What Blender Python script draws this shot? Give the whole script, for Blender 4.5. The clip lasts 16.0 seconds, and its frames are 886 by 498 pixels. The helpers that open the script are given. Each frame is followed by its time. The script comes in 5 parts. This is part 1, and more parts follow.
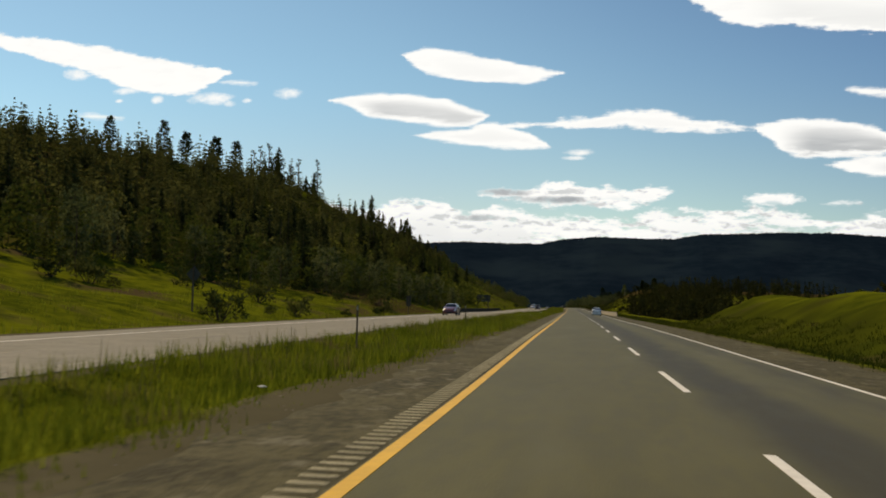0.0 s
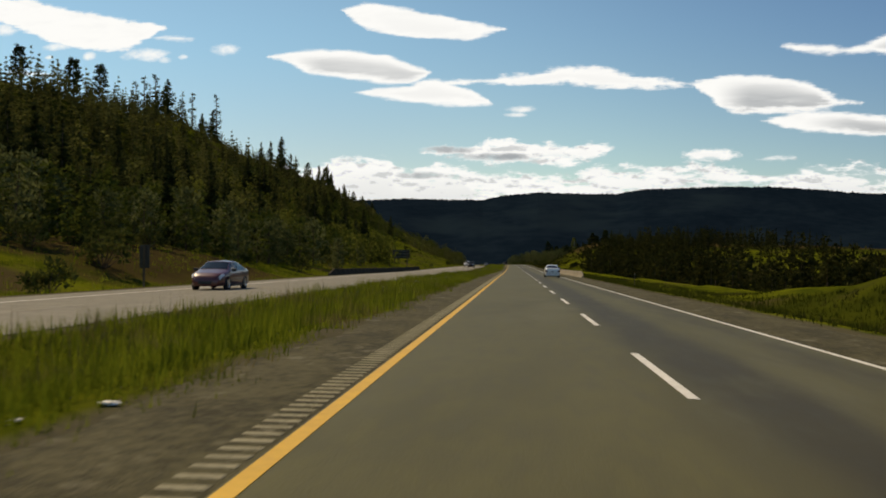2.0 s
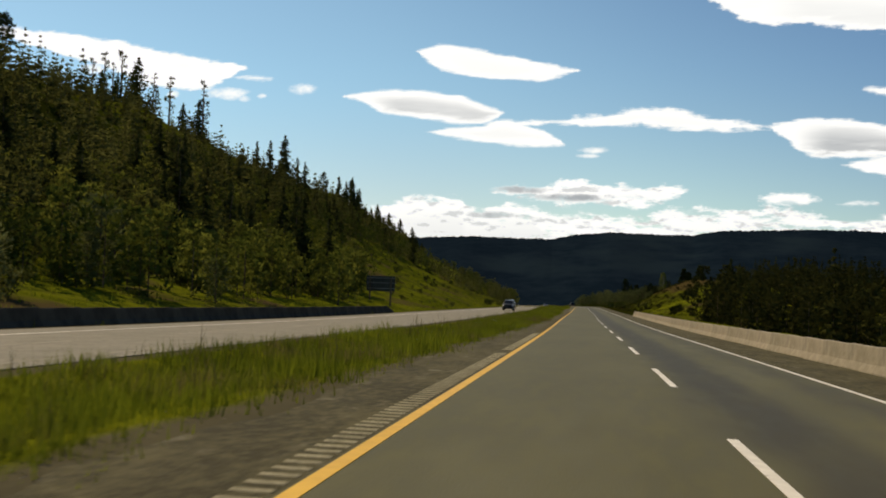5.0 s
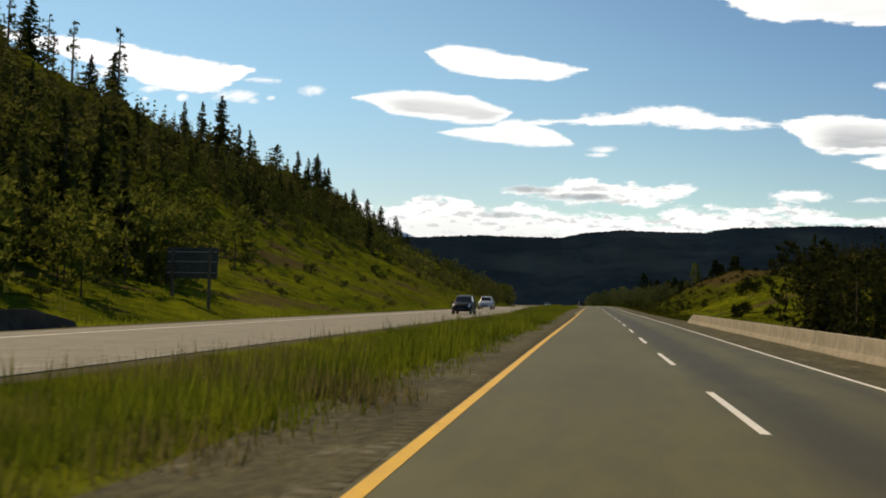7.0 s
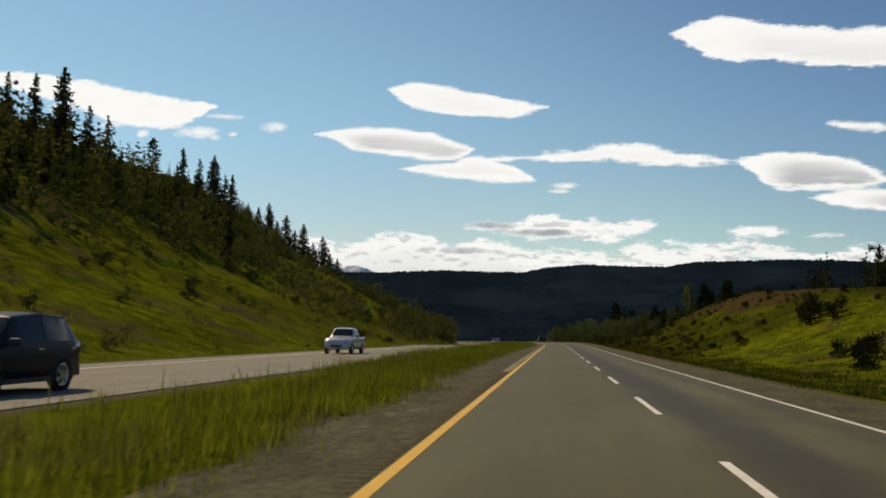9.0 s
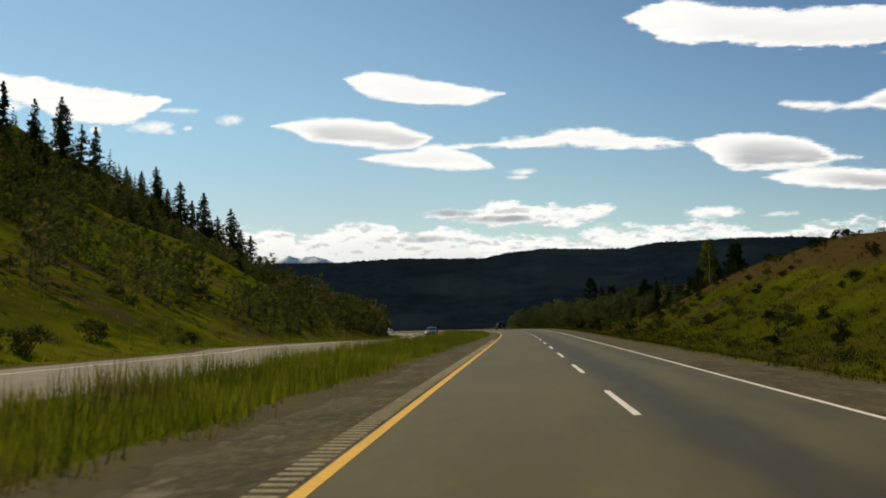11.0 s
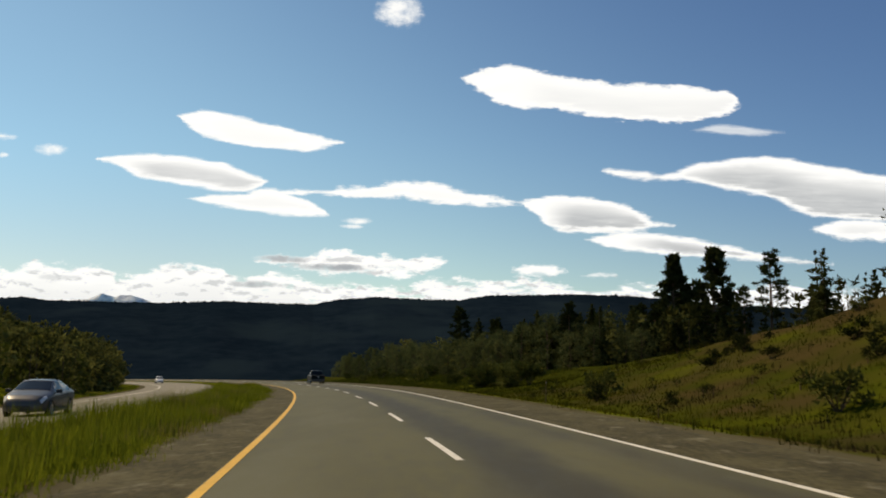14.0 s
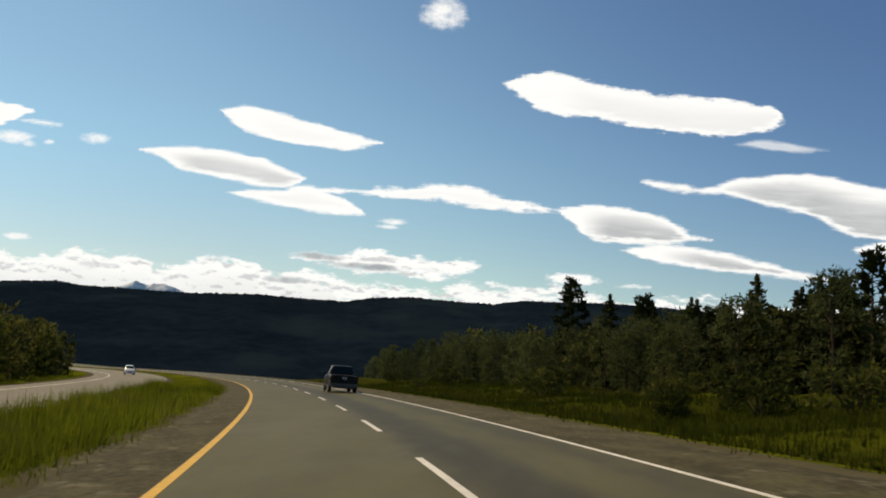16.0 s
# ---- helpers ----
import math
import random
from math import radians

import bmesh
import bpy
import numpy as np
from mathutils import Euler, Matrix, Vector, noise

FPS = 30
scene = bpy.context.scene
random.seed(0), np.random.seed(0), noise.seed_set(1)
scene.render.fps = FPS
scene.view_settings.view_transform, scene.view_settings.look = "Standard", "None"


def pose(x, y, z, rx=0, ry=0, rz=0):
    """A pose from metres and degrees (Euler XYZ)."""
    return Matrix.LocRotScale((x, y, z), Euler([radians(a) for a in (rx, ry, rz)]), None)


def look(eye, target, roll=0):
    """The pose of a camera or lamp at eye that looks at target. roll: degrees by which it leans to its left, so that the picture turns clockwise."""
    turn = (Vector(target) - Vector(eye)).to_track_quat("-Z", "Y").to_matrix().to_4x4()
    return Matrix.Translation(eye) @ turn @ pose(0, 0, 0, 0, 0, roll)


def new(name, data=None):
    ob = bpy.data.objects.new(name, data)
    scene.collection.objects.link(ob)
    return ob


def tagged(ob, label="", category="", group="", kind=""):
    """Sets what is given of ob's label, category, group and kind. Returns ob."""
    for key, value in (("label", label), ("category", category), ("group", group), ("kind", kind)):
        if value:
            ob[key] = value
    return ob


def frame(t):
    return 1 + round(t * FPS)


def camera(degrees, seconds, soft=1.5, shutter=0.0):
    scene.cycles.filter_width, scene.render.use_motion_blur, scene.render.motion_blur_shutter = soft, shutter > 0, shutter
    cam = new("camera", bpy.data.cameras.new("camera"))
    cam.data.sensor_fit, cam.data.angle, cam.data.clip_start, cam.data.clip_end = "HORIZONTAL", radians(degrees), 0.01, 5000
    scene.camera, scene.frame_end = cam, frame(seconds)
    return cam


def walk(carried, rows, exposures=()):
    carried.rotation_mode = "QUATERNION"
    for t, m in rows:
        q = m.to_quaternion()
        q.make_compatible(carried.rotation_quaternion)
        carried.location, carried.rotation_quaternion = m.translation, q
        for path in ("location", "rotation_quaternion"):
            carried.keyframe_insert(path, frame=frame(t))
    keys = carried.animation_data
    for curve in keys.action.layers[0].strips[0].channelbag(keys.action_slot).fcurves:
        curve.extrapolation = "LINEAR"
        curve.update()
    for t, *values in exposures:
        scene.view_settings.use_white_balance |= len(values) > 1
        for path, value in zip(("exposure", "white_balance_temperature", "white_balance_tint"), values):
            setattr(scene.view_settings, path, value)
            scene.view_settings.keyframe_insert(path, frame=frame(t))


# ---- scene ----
cam = camera(51.37, 16.0, soft=1.85, shutter=0.08)
PATH = [
    (0.0, pose(1.34, 9.07, 1.323, 92.91, -1.37, 12.06)),
    (0.5, pose(0.26, 25.95, 1.188, 92.08, -1.32, 11.98)),
    (1.0, pose(-0.96, 42.83, 1.073, 91.08, -2.73, 12.10)),
    (1.5, pose(-2.14, 59.65, 0.957, 90.44, -0.62, 9.26)),
    (2.0, pose(-3.27, 76.63, 0.823, 90.35, -0.64, 8.56)),
    (2.5, pose(-4.37, 93.65, 0.672, 91.32, -2.28, 8.76)),
    (3.0, pose(-5.62, 110.66, 0.513, 90.58, 0.17, 10.53)),
    (3.5, pose(-6.73, 127.72, 0.352, 91.04, -0.16, 12.24)),
    (4.0, pose(-7.85, 144.78, 0.193, 91.49, -0.35, 12.51)),
    (4.5, pose(-9.00, 161.76, 0.040, 92.69, -1.92, 12.71)),
    (7.0, pose(-15.58, 246.38, -0.792, 92.69, -1.57, 13.47)),
    (7.5, pose(-16.80, 262.84, -0.919, 94.44, -0.58, 12.40)),
    (8.0, pose(-18.03, 279.32, -1.019, 95.34, -1.08, 11.42)),
    (10.5, pose(-23.84, 361.04, -1.504, 94.24, -0.64, 10.48)),
    (11.0, pose(-25.05, 377.10, -1.609, 94.29, 0.68, 8.92)),
    (11.5, pose(-26.23, 393.13, -1.709, 94.30, 1.11, 7.58)),
    (12.0, pose(-27.39, 409.19, -1.811, 95.22, 1.06, 4.79)),
    (12.5, pose(-28.62, 425.33, -1.913, 95.75, 0.21, 3.97)),
    (13.0, pose(-29.90, 441.55, -2.017, 96.01, -0.57, 2.37)),
    (13.5, pose(-31.18, 457.84, -2.123, 95.27, -3.19, -1.82)),
    (14.0, pose(-32.61, 474.13, -2.228, 97.39, -0.95, -1.72)),
    (14.5, pose(-33.98, 490.48, -2.338, 98.07, -2.94, -1.37)),
    (15.0, pose(-35.55, 506.85, -2.455, 97.78, -2.94, -0.46)),
    (15.5, pose(-37.29, 523.25, -2.577, 98.04, -4.92, -0.77)),
    (16.0, pose(-39.26, 539.67, -2.710, 97.54, -3.74, 0.07)),
]
EXPOSURE = [(t, stops, 8600, 14) for t, stops in ((0, 0.05), (0.5, 0.04), (1, -0.03), (1.5, -0.04), (2, 0.01), (2.5, 0.06), (3.5, 0.03), (4, -0.02), (4.5, 0.05), (7, 0.2), (7.5, 0.06), (8, -0.05), (10.5, 0.03), (11.5, 0.04), (12, -0.06), (12.5, 0.08), (13.5, 0.13), (14, 0.11), (14.5, 0.13), (15, 0), (15.5, 0.03), (16, 0.07))]
walk(cam, PATH, EXPOSURE)

CURVE = [2.4189, 1.2835, -0.2823, 0.1053, 0.0751, 0.0046, -0.0627, 0.0211, 0.2319, -0.0393, -0.2541, 0.1851, 0.0272, 0.0265, -0.1108, 0.1407, 0.0461, 0.6203, 0.9140, 1.4423, 1.2500, 1.2500, 1.2500, 1.2500, 1.2500, 1.2500, 1.2500, 1.2500, 1.2500, 1.2500, 1.2500]
GRADE = [-1.0865, -0.6393, -0.9396, -0.8919, -1.1090, -0.5311, -0.6183, -0.6871, -0.7071, -0.8434, -1.1550, -1.3167, -1.4621, -1.5971, -1.7265, -1.8540]
SLOPE = [2.0926, 1.9441, 2.2465, 1.9693, 1.7447, 1.7314, -0.8306, -5.1696, -4.9546, -4.9382, -4.9273, -4.9218]
DASH0, DASHP, DASHL = 18.95, 12.227, 5.25
# ---- light: sun ahead and to the left, blue sky with lens-shaped clouds ----
SUN_AZ, SUN_EL = 58.0, 47.0          # degrees to the left of +y, and above the horizon
sun_way = Vector((-math.sin(radians(SUN_AZ)) * math.cos(radians(SUN_EL)),
                  math.cos(radians(SUN_AZ)) * math.cos(radians(SUN_EL)), math.sin(radians(SUN_EL))))
sun_data = bpy.data.lights.new("sun", "SUN")
sun_data.energy, sun_data.angle, sun_data.color = 3.4, radians(0.6), (1.0, 0.90, 0.70)
sun = new("sun", sun_data)
sun.matrix_world = look(Vector((0, 0, 200)) + sun_way * 100, (0, 0, 200))


class Nodes:
    """Short hand for building a node tree."""

    def __init__(self, tree):
        self.tree = tree
        tree.nodes.clear()

    def put(self, kind, **sets):
        node = self.tree.nodes.new(kind)
        for key, value in sets.items():
            setattr(node, key, value)
        return node

    def join(self, a, b):
        self.tree.links.new(a, b)

    def feed(self, sock, value):
        if hasattr(value, "is_output"):
            self.join(value, sock)
        else:
            sock.default_value = value

    def math(self, op, a, b=0.0, c=0.0, clamp=False):
        n = self.put("ShaderNodeMath", operation=op, use_clamp=clamp)
        for sock, v in zip(n.inputs, (a, b, c)):
            self.feed(sock, v)
        return n.outputs[0]

    def step(self, v, lo, hi):
        n = self.put("ShaderNodeMapRange", interpolation_type="SMOOTHSTEP")
        self.feed(n.inputs["Value"], v)
        self.feed(n.inputs["From Min"], lo)
        self.feed(n.inputs["From Max"], hi)
        return n.outputs[0]

    def noise(self, vec, scale, detail=3.0, rough=0.55):
        n = self.put("ShaderNodeTexNoise")
        self.feed(n.inputs["Vector"], vec)
        n.inputs["Scale"].default_value, n.inputs["Detail"].default_value = scale, detail
        n.inputs["Roughness"].default_value = rough
        return n.outputs[0]

    def mix(self, f, a, b, kind="MIX"):
        n = self.put("ShaderNodeMix", data_type="RGBA", blend_type=kind)
        self.feed(n.inputs[0], f)
        for sock, v in ((n.inputs[6], a), (n.inputs[7], b)):
            self.feed(sock, v if hasattr(v, "is_output") else (*v, 1.0)[:4])
        return n.outputs[2]

    def xyz(self, x, y, z=0.0):
        n = self.put("ShaderNodeCombineXYZ")
        for sock, v in zip(n.inputs, (x, y, z)):
            self.feed(sock, v)
        return n.outputs[0]


world = bpy.data.worlds.new("sky")
scene.world = world
world.use_nodes = True
W = Nodes(world.node_tree)
sky = W.put("ShaderNodeTexSky", sky_type="NISHITA", sun_disc=False, sun_elevation=radians(SUN_EL),
            sun_rotation=radians(-SUN_AZ), altitude=900.0, air_density=1.0, dust_density=0.4, ozone_density=2.5)
split = W.put("ShaderNodeSeparateXYZ")
W.join(W.put("ShaderNodeTexCoord").outputs["Generated"], split.inputs[0])
ahead = W.math("MAXIMUM", split.outputs[1], 0.05)
ca, cb = W.math("DIVIDE", split.outputs[0], ahead), W.math("DIVIDE", split.outputs[2], ahead)
ragged = W.math("SUBTRACT", W.noise(W.xyz(W.math("MULTIPLY", ca, 0.35), cb), 70.0, 8.0, 0.66), 0.5)

fleecy = W.math("SUBTRACT", W.noise(W.xyz(ca, W.math("MULTIPLY", cb, 1.6)), 42.0, 6.0, 0.68), 0.5)
fibres = W.math("SUBTRACT", W.noise(W.xyz(W.math("MULTIPLY", ca, 0.12), cb), 120.0, 4.0, 0.6), 0.5)
SKY = {"cover": 0.0, "grey": 0.0}


def veil(mask, dull):
    SKY["cover"] = W.math("MAXIMUM", SKY["cover"], mask)
    if dull is not None:
        SKY["grey"] = W.math("MAXIMUM", SKY["grey"], dull)


def cloud(soft, rag, dull, alpha, xs, tops, feet):
    """A cloud between an upper and a lower edge, told along the sky from left to right."""
    lo, hi = min(feet), max(tops)
    ramp = W.put("ShaderNodeValToRGB")
    ramp.color_ramp.interpolation = "CARDINAL"
    W.join(W.math("DIVIDE", W.math("SUBTRACT", ca, xs[0]), xs[-1] - xs[0], clamp=True), ramp.inputs[0])
    stops = ramp.color_ramp.elements
    while len(stops) < len(xs):
        stops.new(0.5)
    for stop, x, t, f in zip(stops, xs, tops, feet):
        stop.position = (x - xs[0]) / (xs[-1] - xs[0])
        stop.color = ((t - lo) / (hi - lo), (f - lo) / (hi - lo), 0.0, 1.0)
    edge = W.put("ShaderNodeSeparateColor")
    W.join(ramp.outputs[0], edge.inputs[0])
    high = W.math("MULTIPLY_ADD", edge.outputs[0], hi - lo, lo)
    low = W.math("MULTIPLY_ADD", edge.outputs[1], hi - lo, lo)
    over, below = W.math("SUBTRACT", high, cb), W.math("SUBTRACT", cb, low)
    depth = W.math("MINIMUM", over, below)
    beyond = W.math("MAXIMUM", W.math("SUBTRACT", xs[0], ca), W.math("SUBTRACT", ca, xs[-1]))
    depth = W.math("SUBTRACT", depth, W.math("MULTIPLY", W.math("MAXIMUM", beyond, 0.0), 0.8))
    depth = W.math("MULTIPLY_ADD", ragged, 0.018 * rag + 0.003, depth)
    depth = W.math("MULTIPLY_ADD", fibres, 0.014 * rag + 0.001, depth)
    depth = W.math("MULTIPLY_ADD", fleecy, 0.022 * rag * rag, depth)
    mask = W.math("MULTIPLY", W.step(depth, -0.0016, soft * 0.75), alpha)
    shade = None
    if dull:
        inside = W.step(W.math("MULTIPLY_ADD", fibres, 0.010, W.math("MULTIPLY_ADD", ragged, 0.004, depth)), 0.0025, 0.0095)
        inside = W.math("MULTIPLY", inside, W.step(ca, xs[0] + 0.12 * (xs[-1] - xs[0]), xs[0] + 0.36 * (xs[-1] - xs[0])))
        inside = W.math("MULTIPLY", inside, W.math("MULTIPLY_ADD", fibres, 0.9, 0.85, clamp=True))
        rise = W.math("DIVIDE", below, W.math("MAXIMUM", W.math("SUBTRACT", high, low), 0.002))
        inside = W.math("MULTIPLY", inside, W.step(W.math("MULTIPLY_ADD", fibres, 0.5, rise), 0.95, 0.45))
        shade = W.math("MULTIPLY", W.math("MULTIPLY", mask, inside), dull)
    veil(mask, shade)


# upper lens
cloud(0.004, 0.5, 0.1, 1,
      (-0.268, -0.263, -0.243, -0.224, -0.205, -0.186, -0.167, -0.148, -0.129, -0.110, -0.091, -0.086),
      (0.2728, 0.2743, 0.2783, 0.2774, 0.2739, 0.2703, 0.2666, 0.2626, 0.2570, 0.2524, 0.2483, 0.2471),
      (0.2719, 0.2648, 0.2524, 0.2463, 0.2422, 0.2394, 0.2374, 0.2360, 0.2355, 0.2380, 0.2436, 0.2453))
# middle lens
cloud(0.004, 0.3, 0.6, 1,
      (-0.353, -0.348, -0.328, -0.309, -0.289, -0.270, -0.250, -0.231, -0.211, -0.192, -0.172, -0.167),
      (0.2219, 0.2230, 0.2269, 0.2279, 0.2284, 0.2283, 0.2259, 0.2227, 0.2187, 0.2122, 0.2042, 0.2020),
      (0.2210, 0.2195, 0.2135, 0.2037, 0.1992, 0.1961, 0.1932, 0.1903, 0.1882, 0.1876, 0.1949, 0.1995))
# lower lens
cloud(0.004, 0.4, 0.15, 1,
      (-0.256, -0.251, -0.234, -0.218, -0.201, -0.185, -0.168, -0.152, -0.135, -0.119, -0.102, -0.098),
      (0.1803, 0.1807, 0.1821, 0.1842, 0.1866, 0.1891, 0.1931, 0.1892, 0.1843, 0.1799, 0.1703, 0.1654),
      (0.1791, 0.1783, 0.1756, 0.1725, 0.1697, 0.1672, 0.1657, 0.1644, 0.1638, 0.1635, 0.1641, 0.1642))
# wisp
cloud(0.006, 0.75, 0.1, 1,
      (-0.153, -0.144, -0.114, -0.083, -0.053, -0.022, 0.008, 0.038, 0.069, 0.099, 0.129, 0.138),
      (0.1892, 0.1901, 0.1933, 0.1959, 0.1979, 0.2048, 0.2033, 0.1977, 0.1915, 0.1876, 0.1875, 0.1893),
      (0.1866, 0.1865, 0.1861, 0.1854, 0.1843, 0.1857, 0.1817, 0.1791, 0.1786, 0.1790, 0.1821, 0.1842))
# stacked blob
cloud(0.005, 0.65, 0.8, 1,
      (0.113, 0.118, 0.138, 0.158, 0.178, 0.198, 0.218, 0.238, 0.258, 0.278, 0.283),
      (0.1843, 0.1855, 0.1901, 0.1921, 0.1921, 0.1901, 0.1866, 0.1799, 0.1683, 0.1635, 0.1623),
      (0.1813, 0.1779, 0.1623, 0.1524, 0.1508, 0.1503, 0.1513, 0.1533, 0.1566, 0.1601, 0.1610))
# long streak
cloud(0.005, 0.55, 0.8, 1,
      (0.184, 0.192, 0.221, 0.250, 0.279, 0.307, 0.336, 0.365, 0.394, 0.423, 0.452, 0.460),
      (0.1444, 0.1468, 0.1522, 0.1534, 0.1513, 0.1467, 0.1413, 0.1362, 0.1314, 0.1263, 0.1227, 0.1218),
      (0.1427, 0.1402, 0.1332, 0.1301, 0.1276, 0.1252, 0.1253, 0.1244, 0.1229, 0.1225, 0.1210, 0.1205))
# large plate
cloud(0.005, 0.8, 0.22, 1,
      (0.049, 0.059, 0.083, 0.108, 0.132, 0.156, 0.181, 0.205, 0.230, 0.254, 0.279, 0.303, 0.327, 0.352, 0.361),
      (0.3260, 0.3317, 0.3371, 0.3399, 0.3356, 0.3291, 0.3266, 0.3243, 0.3228, 0.3221, 0.3213, 0.3204, 0.3194, 0.3153, 0.3049),
      (0.3190, 0.3131, 0.2973, 0.2906, 0.2906, 0.2890, 0.2853, 0.2809, 0.2778, 0.2770, 0.2769, 0.2797, 0.2846, 0.2932, 0.2979))
# thin faint streak
cloud(0.006, 0.4, 0.3, 0.6,
      (0.303, 0.306, 0.327, 0.347, 0.367, 0.388, 0.408, 0.411),
      (0.2698, 0.2708, 0.2759, 0.2776, 0.2766, 0.2741, 0.2708, 0.2703),
      (0.2685, 0.2683, 0.2668, 0.2658, 0.2650, 0.2649, 0.2677, 0.2681))
# broad wing
cloud(0.005, 0.5, 0.8, 1,
      (0.204, 0.217, 0.246, 0.276, 0.306, 0.335, 0.365, 0.394, 0.424, 0.454, 0.483, 0.513, 0.543, 0.572, 0.602, 0.614),
      (0.2223, 0.2238, 0.2219, 0.2195, 0.2296, 0.2363, 0.2404, 0.2410, 0.2382, 0.2334, 0.2295, 0.2249, 0.2200, 0.2151, 0.2095, 0.2071),
      (0.2189, 0.2158, 0.2121, 0.2117, 0.2099, 0.2036, 0.1991, 0.1935, 0.1795, 0.1721, 0.1704, 0.1702, 0.1732, 0.1812, 0.1966, 0.2029))
# wing tail
cloud(0.005, 0.6, 0.3, 1,
      (0.435, 0.439, 0.465, 0.490, 0.516, 0.542, 0.568, 0.572),
      (0.1604, 0.1625, 0.1709, 0.1722, 0.1721, 0.1699, 0.1650, 0.1642),
      (0.1591, 0.1580, 0.1514, 0.1493, 0.1491, 0.1526, 0.1608, 0.1621))
# long left plate
cloud(0.004, 0.6, 0, 1,
      (-0.939, -0.925, -0.889, -0.853, -0.816, -0.780, -0.744, -0.708, -0.672, -0.635, -0.599, -0.563, -0.527, -0.491, -0.477),
      (0.3432, 0.3412, 0.3360, 0.3301, 0.3211, 0.3136, 0.3092, 0.3048, 0.2982, 0.2915, 0.2841, 0.2766, 0.2698, 0.2628, 0.2582),
      (0.3382, 0.3346, 0.3250, 0.3154, 0.3055, 0.2953, 0.2842, 0.2744, 0.2657, 0.2503, 0.2401, 0.2343, 0.2332, 0.2471, 0.2555))
# left plate tail
cloud(0.006, 0.6, 0, 0.8,
      (-0.499, -0.497, -0.480, -0.462, -0.444, -0.443),
      (0.2492, 0.2492, 0.2496, 0.2484, 0.2453, 0.2450),
      (0.2465, 0.2462, 0.2433, 0.2420, 0.2431, 0.2432))
# low left streak
cloud(0.006, 0.6, 0, 0.8,
      (-0.676, -0.674, -0.660, -0.645, -0.630, -0.616, -0.614),
      (0.2104, 0.2106, 0.2123, 0.2119, 0.2101, 0.2069, 0.2065),
      (0.2071, 0.2069, 0.2051, 0.2044, 0.2044, 0.2050, 0.2051))
# grey-based bank
cloud(0.006, 1, 0, 1,
      (-0.173, -0.167, -0.145, -0.124, -0.103, -0.081, -0.060, -0.038, -0.017, 0.004, 0.026, 0.032),
      (0.1136, 0.1154, 0.1191, 0.1198, 0.1236, 0.1263, 0.1242, 0.1217, 0.1217, 0.1230, 0.1186, 0.1173),
      (0.1106, 0.1095, 0.1066, 0.1055, 0.1014, 0.1006, 0.0991, 0.0973, 0.0971, 0.1014, 0.1106, 0.1139))
# horizon puff
cloud(0.006, 0.9, 0.1, 1,
      (0.104, 0.106, 0.117, 0.129, 0.140, 0.151, 0.163, 0.165),
      (0.1102, 0.1108, 0.1141, 0.1151, 0.1142, 0.1119, 0.1089, 0.1084),
      (0.1061, 0.1058, 0.1035, 0.1008, 0.1004, 0.1021, 0.1061, 0.1067))
# horizon sliver
cloud(0.006, 0.8, 0.1, 0.8,
      (0.181, 0.182, 0.191, 0.200, 0.208, 0.217, 0.218),
      (0.1040, 0.1042, 0.1061, 0.1070, 0.1069, 0.1047, 0.1044),
      (0.1023, 0.1022, 0.1018, 0.1015, 0.1013, 0.1029, 0.1031))
# small torn puffs: across, up, half width, half height
for px0, pz0, pw, ph in ((-0.681, 0.2611, 0.0217, 0.0088), (-0.611, 0.2386, 0.0238, 0.0057), (-0.571, 0.2270, 0.0098, 0.0067), (-0.502, 0.2269, 0.0320, 0.0088), (-0.456, 0.2237, 0.0078, 0.0036), (-0.621, 0.2267, 0.0072, 0.0031), (-0.405, 0.2311, 0.0196, 0.0078), (-0.476, 0.2204, 0.0103, 0.0047), (-0.066, 0.1586, 0.0186, 0.0047), (-0.073, 0.1526, 0.0155, 0.0031), (-0.478, 0.1161, 0.0176, 0.0047), (-0.0255, 0.4010, 0.030, 0.024)):
    dx, dz = W.math("DIVIDE", W.math("SUBTRACT", ca, px0), pw), W.math("DIVIDE", W.math("SUBTRACT", cb, pz0), ph)
    body = W.math("SUBTRACT", 1.0, W.math("ADD", W.math("MULTIPLY", dx, dx), W.math("MULTIPLY", dz, dz)))
    body = W.math("MULTIPLY_ADD", fleecy, 2.4, W.math("MULTIPLY_ADD", ragged, 0.8, body))
    veil(W.math("MULTIPLY", W.step(body, 0.0, 1.3), 0.95), None)
